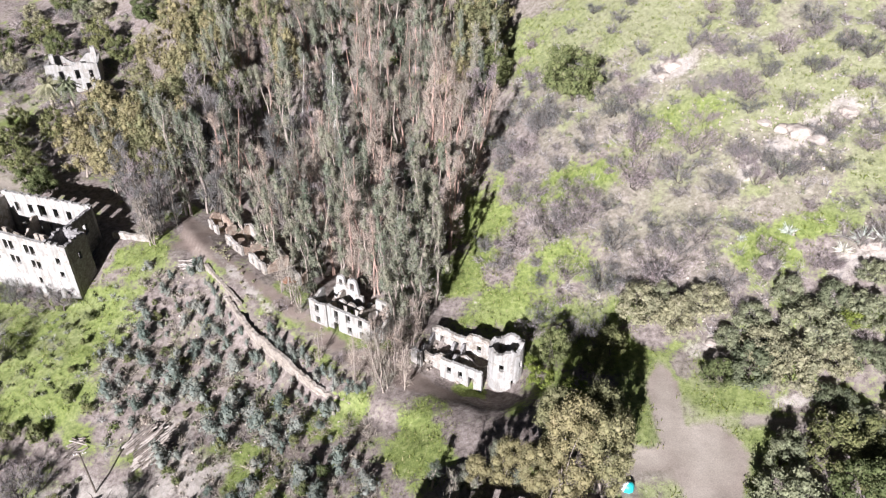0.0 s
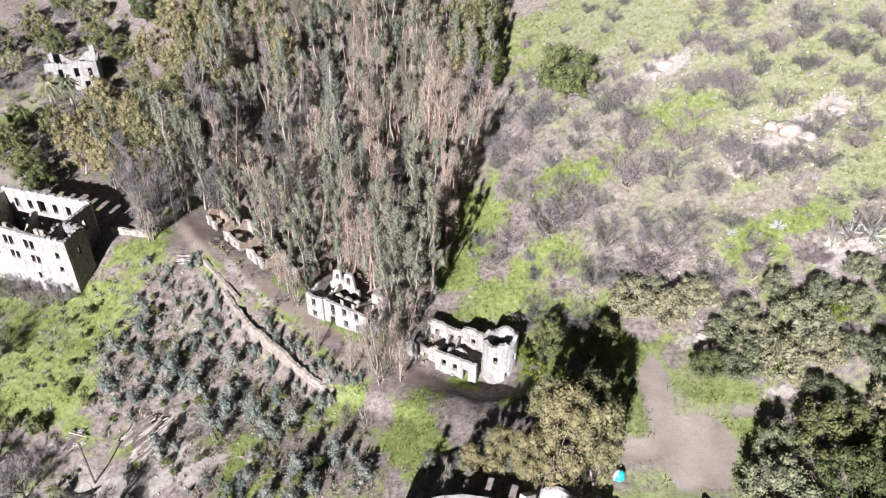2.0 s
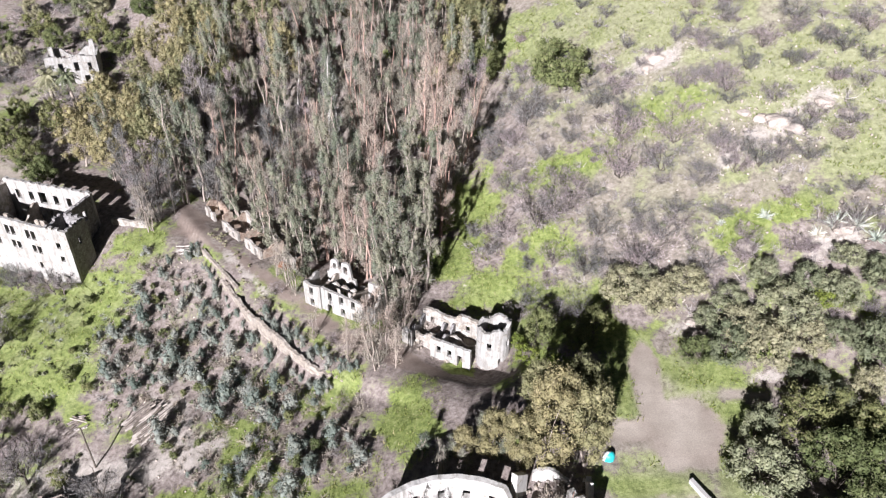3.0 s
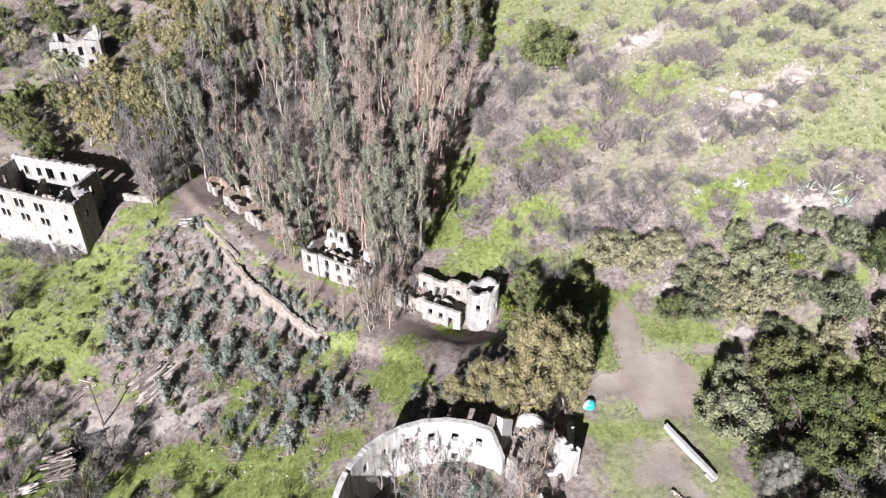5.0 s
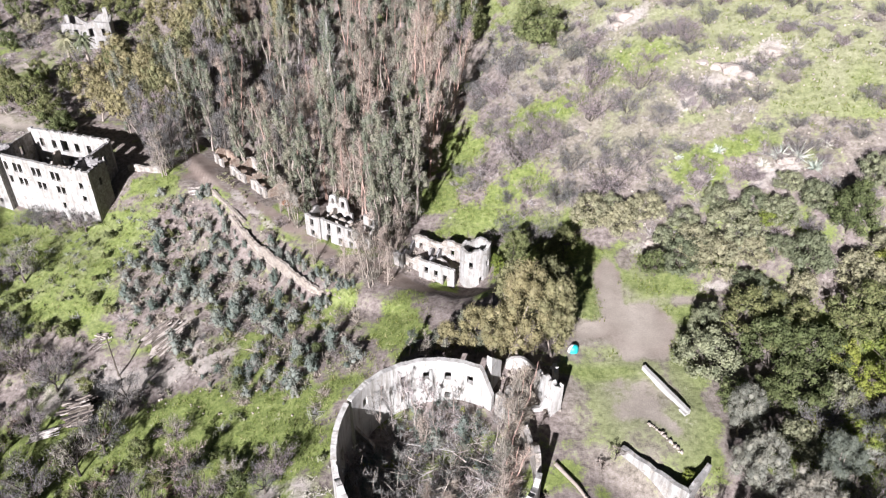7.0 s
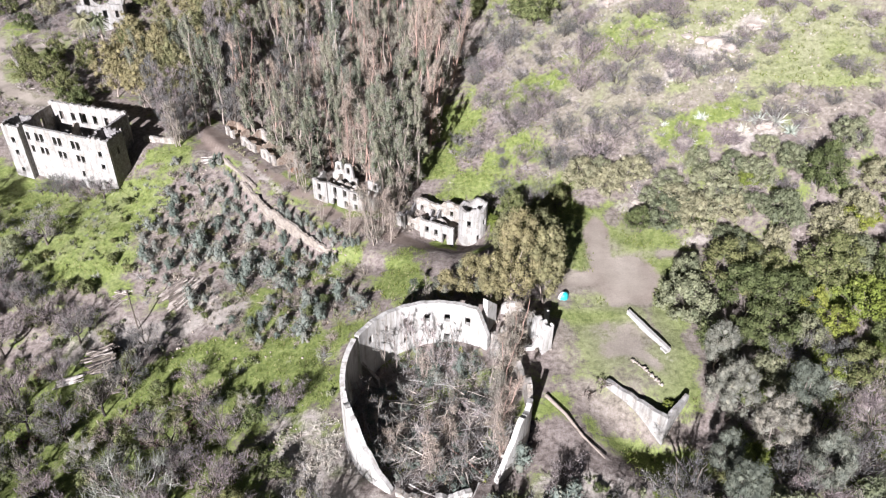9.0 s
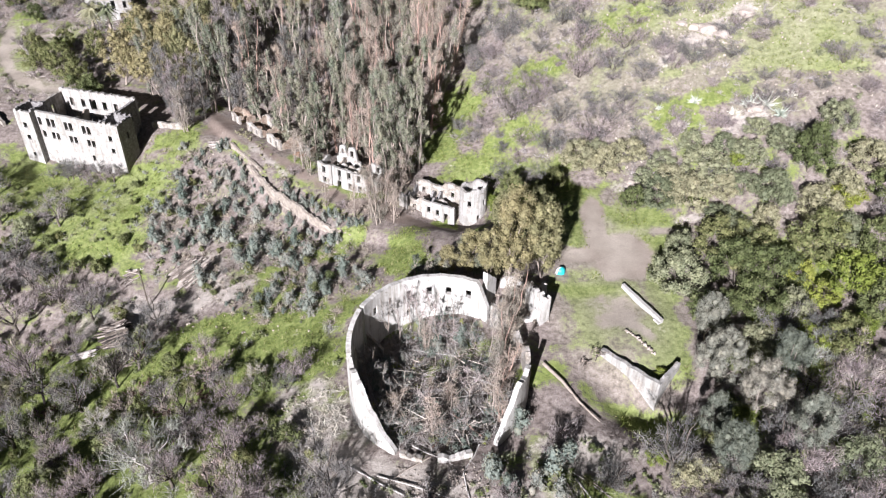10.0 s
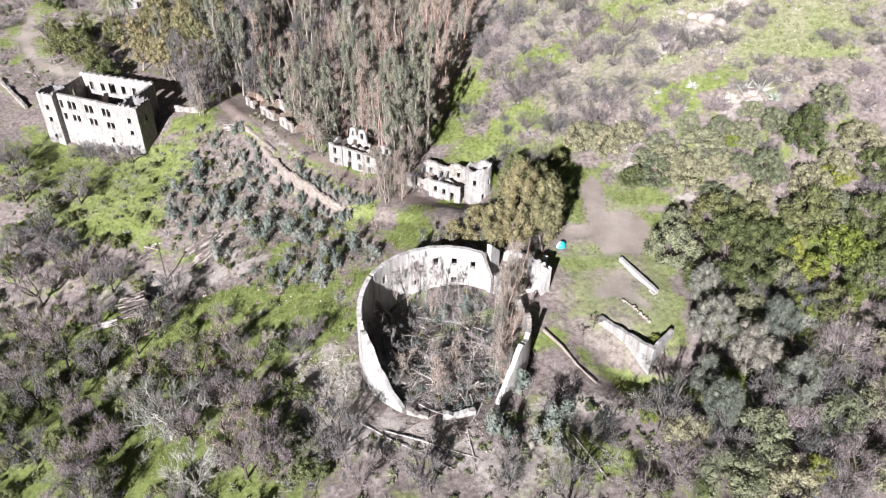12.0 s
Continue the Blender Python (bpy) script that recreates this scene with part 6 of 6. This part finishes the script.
FALLEN = ([((-10, 27.5), (4.5, 18.5), 0.16, BARK_GREY), ((-6, 25.8), (8.0, 20.4), 0.13, BARK_GREY), ((20.0, 45.0), (27.4, 33.8), 0.34, BARK), ((22.4, 24.5), (26.4, 16.0), 0.15, BARK_GREY), ((21.2, 23.6), (23.8, 16.5), 0.1, BARK), ((23.6, 24.8), (28.6, 18.6), 0.11, BARK), ((22.0, 25.5), (27.2, 20.6), 0.08, BARK_GREY), ((20.2, 22.8), (25.4, 17.4), 0.09, BARK_GREY), ((23.0, 23.0), (24.6, 17.0), 0.08, BARK),
          ((-4, 34), (3.5, 44.5), 0.13, BARK_GREY)] + [((9.5, 33), (0.5, 42), 0.15, BARK_RED), ((11, 36.5), (3.5, 48.5), 0.12, BARK_GREY), ((-6.5, 41), (4, 47.5), 0.12, BARK_GREY), ((2, 30.5), (7.5, 40.0), 0.13, BARK_RED), ((13, 45), (5, 53), 0.12, BARK),
          ((-2.5, 51), (8.5, 48.5), 0.12, BARK_GREY), ((-9, 46), (-5.5, 34), 0.16, BARK_GREY), ((-8, 50), (-3, 38.5), 0.14, BARK_GREY), ((-9.5, 41), (-4.5, 31.5), 0.12, BARK), ((8, 45.5), (15, 41), 0.12, BARK_GREY), ((6, 41), (13.5, 42), 0.1, BARK_GREY), ((-1, 31), (5, 27), 0.14, BARK_GREY), ((3.5, 30), (-4, 25), 0.13, BARK), ((9, 31), (6, 24), 0.12, BARK_GREY), ((0.5, 37), (9, 44), 0.1, BARK_GREY), ((6.5, 25.5), (7.6, 18.2), 0.1, BARK_GREY), ((1.0, 25.0), (2.0, 17.5), 0.1, BARK_GREY), ((38.8, 36.0), (39.6, 28.0), 0.22, TIMBER), ((40.0, 35.5), (40.6, 28.5), 0.18, TIMBER)])
for k, (a, b, r, mat) in enumerate(FALLEN):
    fallen("fallen_trunk", "fallen bare tree trunk lying among dry brush", a, b, r, mat, 420 + k)
make_plants("arena_tree", "small bare grey tree growing inside the arena", "tree", "trees inside the arena", [lambda s=s: bare_tree(s, 7.0, 4.0, 420, 0.08, 0.055, 1.0, 6, 0.2) for s in range(280, 283)],
            [(-4.5, 38, 0.8, 1), (-2.5, 34.5, 0.7, 1.1), (-6.5, 44, 0.7, 1), (1, 40, 0.6, 1.2), (7.5, 36, 0.7, 1), (4, 53, 0.6, 1), (9, 50, 0.6, 1.1), (-1, 47, 0.6, 1), (10, 43, 0.6, 1.2), (3.5, 32, 0.6, 1)], (BARK, None, TWIG))
make_plants("leaning_dead_tree", "slim dead tree with pale leaning stems in the arena", "tree", "dead trees inside the arena", [lambda s=s: bare_tree(s, 12.0, 2.2, 220, 0.065, 0.045, 1.2, 4, 0.3) for s in range(285, 289)],
            [(-6, 40, 0.9, 1), (-3.6, 52, 0.8, 1.1), (-0.5, 53.5, 0.9, 1.2), (3, 51, 0.8, 1), (1, 36, 0.8, 0.9), (8, 40, 0.9, 1), (6.5, 32, 0.7, 0.9), (-8, 48, 0.7, 1), (11.5, 49, 1.0, 1.1), (-4.5, 33.5, 0.8, 0.8), (4.6, 43, 0.7, 0.9), (-7.5, 36.5, 0.8, 0.8), (-9, 45, 0.9, 1.0), (-8.3, 41, 0.9, 0.9), (2.5, 54.5, 0.9, 1.2), (-2.0, 55.5, 0.9, 1.3), (-5.5, 52.5, 0.9, 1.2), (5.6, 55.0, 0.8, 1.0), (13.0, 35.5, 0.8, 1.0), (-6.2, 33.0, 0.8, 0.8)], (BARK, None, TWIG))
low_counter()
small_tent()
stone_row()
for k, (x, y, s) in enumerate([(63, 121.5, 2.0), (65.5, 119.5, 1.4), (60.5, 123, 1.2), (45, 143.5, 1.6), (43, 141.5, 1.3), (42.6, 88.6, 1.1), (53, 99.5, 1.5), (71, 123, 1.4), (68, 99.2, 1.6), (50.5, 93.5, 1.2), (74, 120, 1.2), (58, 125, 1.0), (-118.4, 158.7, 0.8)]):
    boulder(x, y, s, 460 + k)

# broken stone lying about
g1 = np.random.default_rng(470)


def strewn(name, label, spots, size, mat, seed, keep=False):
    pts = [(x, y, float(ground_z(x, y))) for x, y in spots if keep or not clear(x, y, True)]
    tagged(new(name, rubble_heap(name, pts, size, mat, seed)), label, "rubble", kind="stuff")


strewn("rubble", "broken pale stones strewn over the bare slope", [(g1.normal(-17, 4.5), g1.normal(38, 4.5)) for _ in range(420)] + [(g1.normal(1, 8), g1.normal(24.5, 2.2)) for _ in range(420)], 0.24, RUBBLE, 471)
strewn("hillside_stones", "small pale stones scattered over the hillside", [(g1.uniform(40, 90), g1.uniform(92, 150)) for _ in range(420)] + [(g1.normal(62, 6), g1.normal(121, 4)) for _ in range(260)], 0.36, ROCK, 472)
strewn("slope_stones", "stones and broken masonry below the terrace wall", [(g1.uniform(-60, -15), g1.uniform(60, 122)) for _ in range(260)], 0.32, ROCK, 473)
strewn("house_rubble", "fallen masonry inside the roofless houses", [local(-24.3, 106.6, -10.6, 99.6)(g1.uniform(0.5, 15), g1.uniform(0.5, 7.8)) for _ in range(90)] + [local(-49.2, 137.8, -27.0, 114.4)(g1.uniform(2.5, 28), g1.uniform(-0.6, 4.6)) for _ in range(110)]
       + [local(-4.9, 94.9, 6.9, 88.6)(g1.uniform(0.5, 12.6), g1.uniform(-0.6, 5.4)) for _ in range(50)] + [(g1.uniform(12, 22), g1.uniform(54, 63)) for _ in range(120)], 0.4, RUBBLE, 474, True)
# dead brush inside and before the arena
pit = [(RING_C[0] + 12.8 * math.cos(a), RING_C[1] + 13.8 * math.sin(a)) for a in np.linspace(0, 6.28, 20)]
beside = [(-14.5 + g1.normal(0, 2.6), 38.5 + g1.normal(0, 3.6)) for _ in range(240)]
beside = [(x, y) for x, y in beside if math.hypot((x - RING_C[0]) / (RING_A + 1.2), (y - RING_C[1]) / (RING_B + 1.2)) > 1]
strewn("litter_stones", "small pale stones on the litter beside the arena", beside, 0.34, ROCK, 477)
carpet("pale_litter", "pale dead sticks littering the ground beside the arena", "scrub", beside[:110], TWIG_PALE, 478, twiggy(0.9, 18))
carpet("arena_sticks", "long pale fallen sticks across the arena", "scrub", [(RING_C[0] + 0.75 * RING_A * math.sqrt(u) * math.cos(a), RING_C[1] - 1.5 + 0.7 * RING_B * math.sqrt(u) * math.sin(a)) for u, a in zip(g1.uniform(0, 1, 90), g1.uniform(0, 6.28, 90))], TWIG_PALE, 479,
       lambda g: slivers(g, g.normal(0, 0.6, (3, 3)) * (1, 1, 0.3) + (0, 0, 1.4), g.normal(0, 1, (3, 3)) * (1, 1, 0.25), 3.0, 0.11))
carpet("arena_brush", "dead grey brush and branches filling the arena", "scrub", scatter(pit, 2.2, 81), TWIG, 82, twiggy(2.2, 46))
carpet("arena_shrubs", "blue-grey shrubs among the dead brush of the arena", "scrub", scatter(pit, 3.0, 83), BLUE_LEAF, 84, dome(1.5, 190, 0.34, 0.14))
carpet("arena_green", "fresh green bushes among the dead brush", "scrub", scatter(pit, 6.0, 87), LIME_LEAF, 88, dome(0.9, 90, 0.26, 0.16))
carpet("arena_dry_leaves", "reddish dry leaf heaps in the arena", "scrub", scatter(pit, 4.2, 85), EUC_DRY, 86, dome(1.0, 60, 0.4, 0.2))
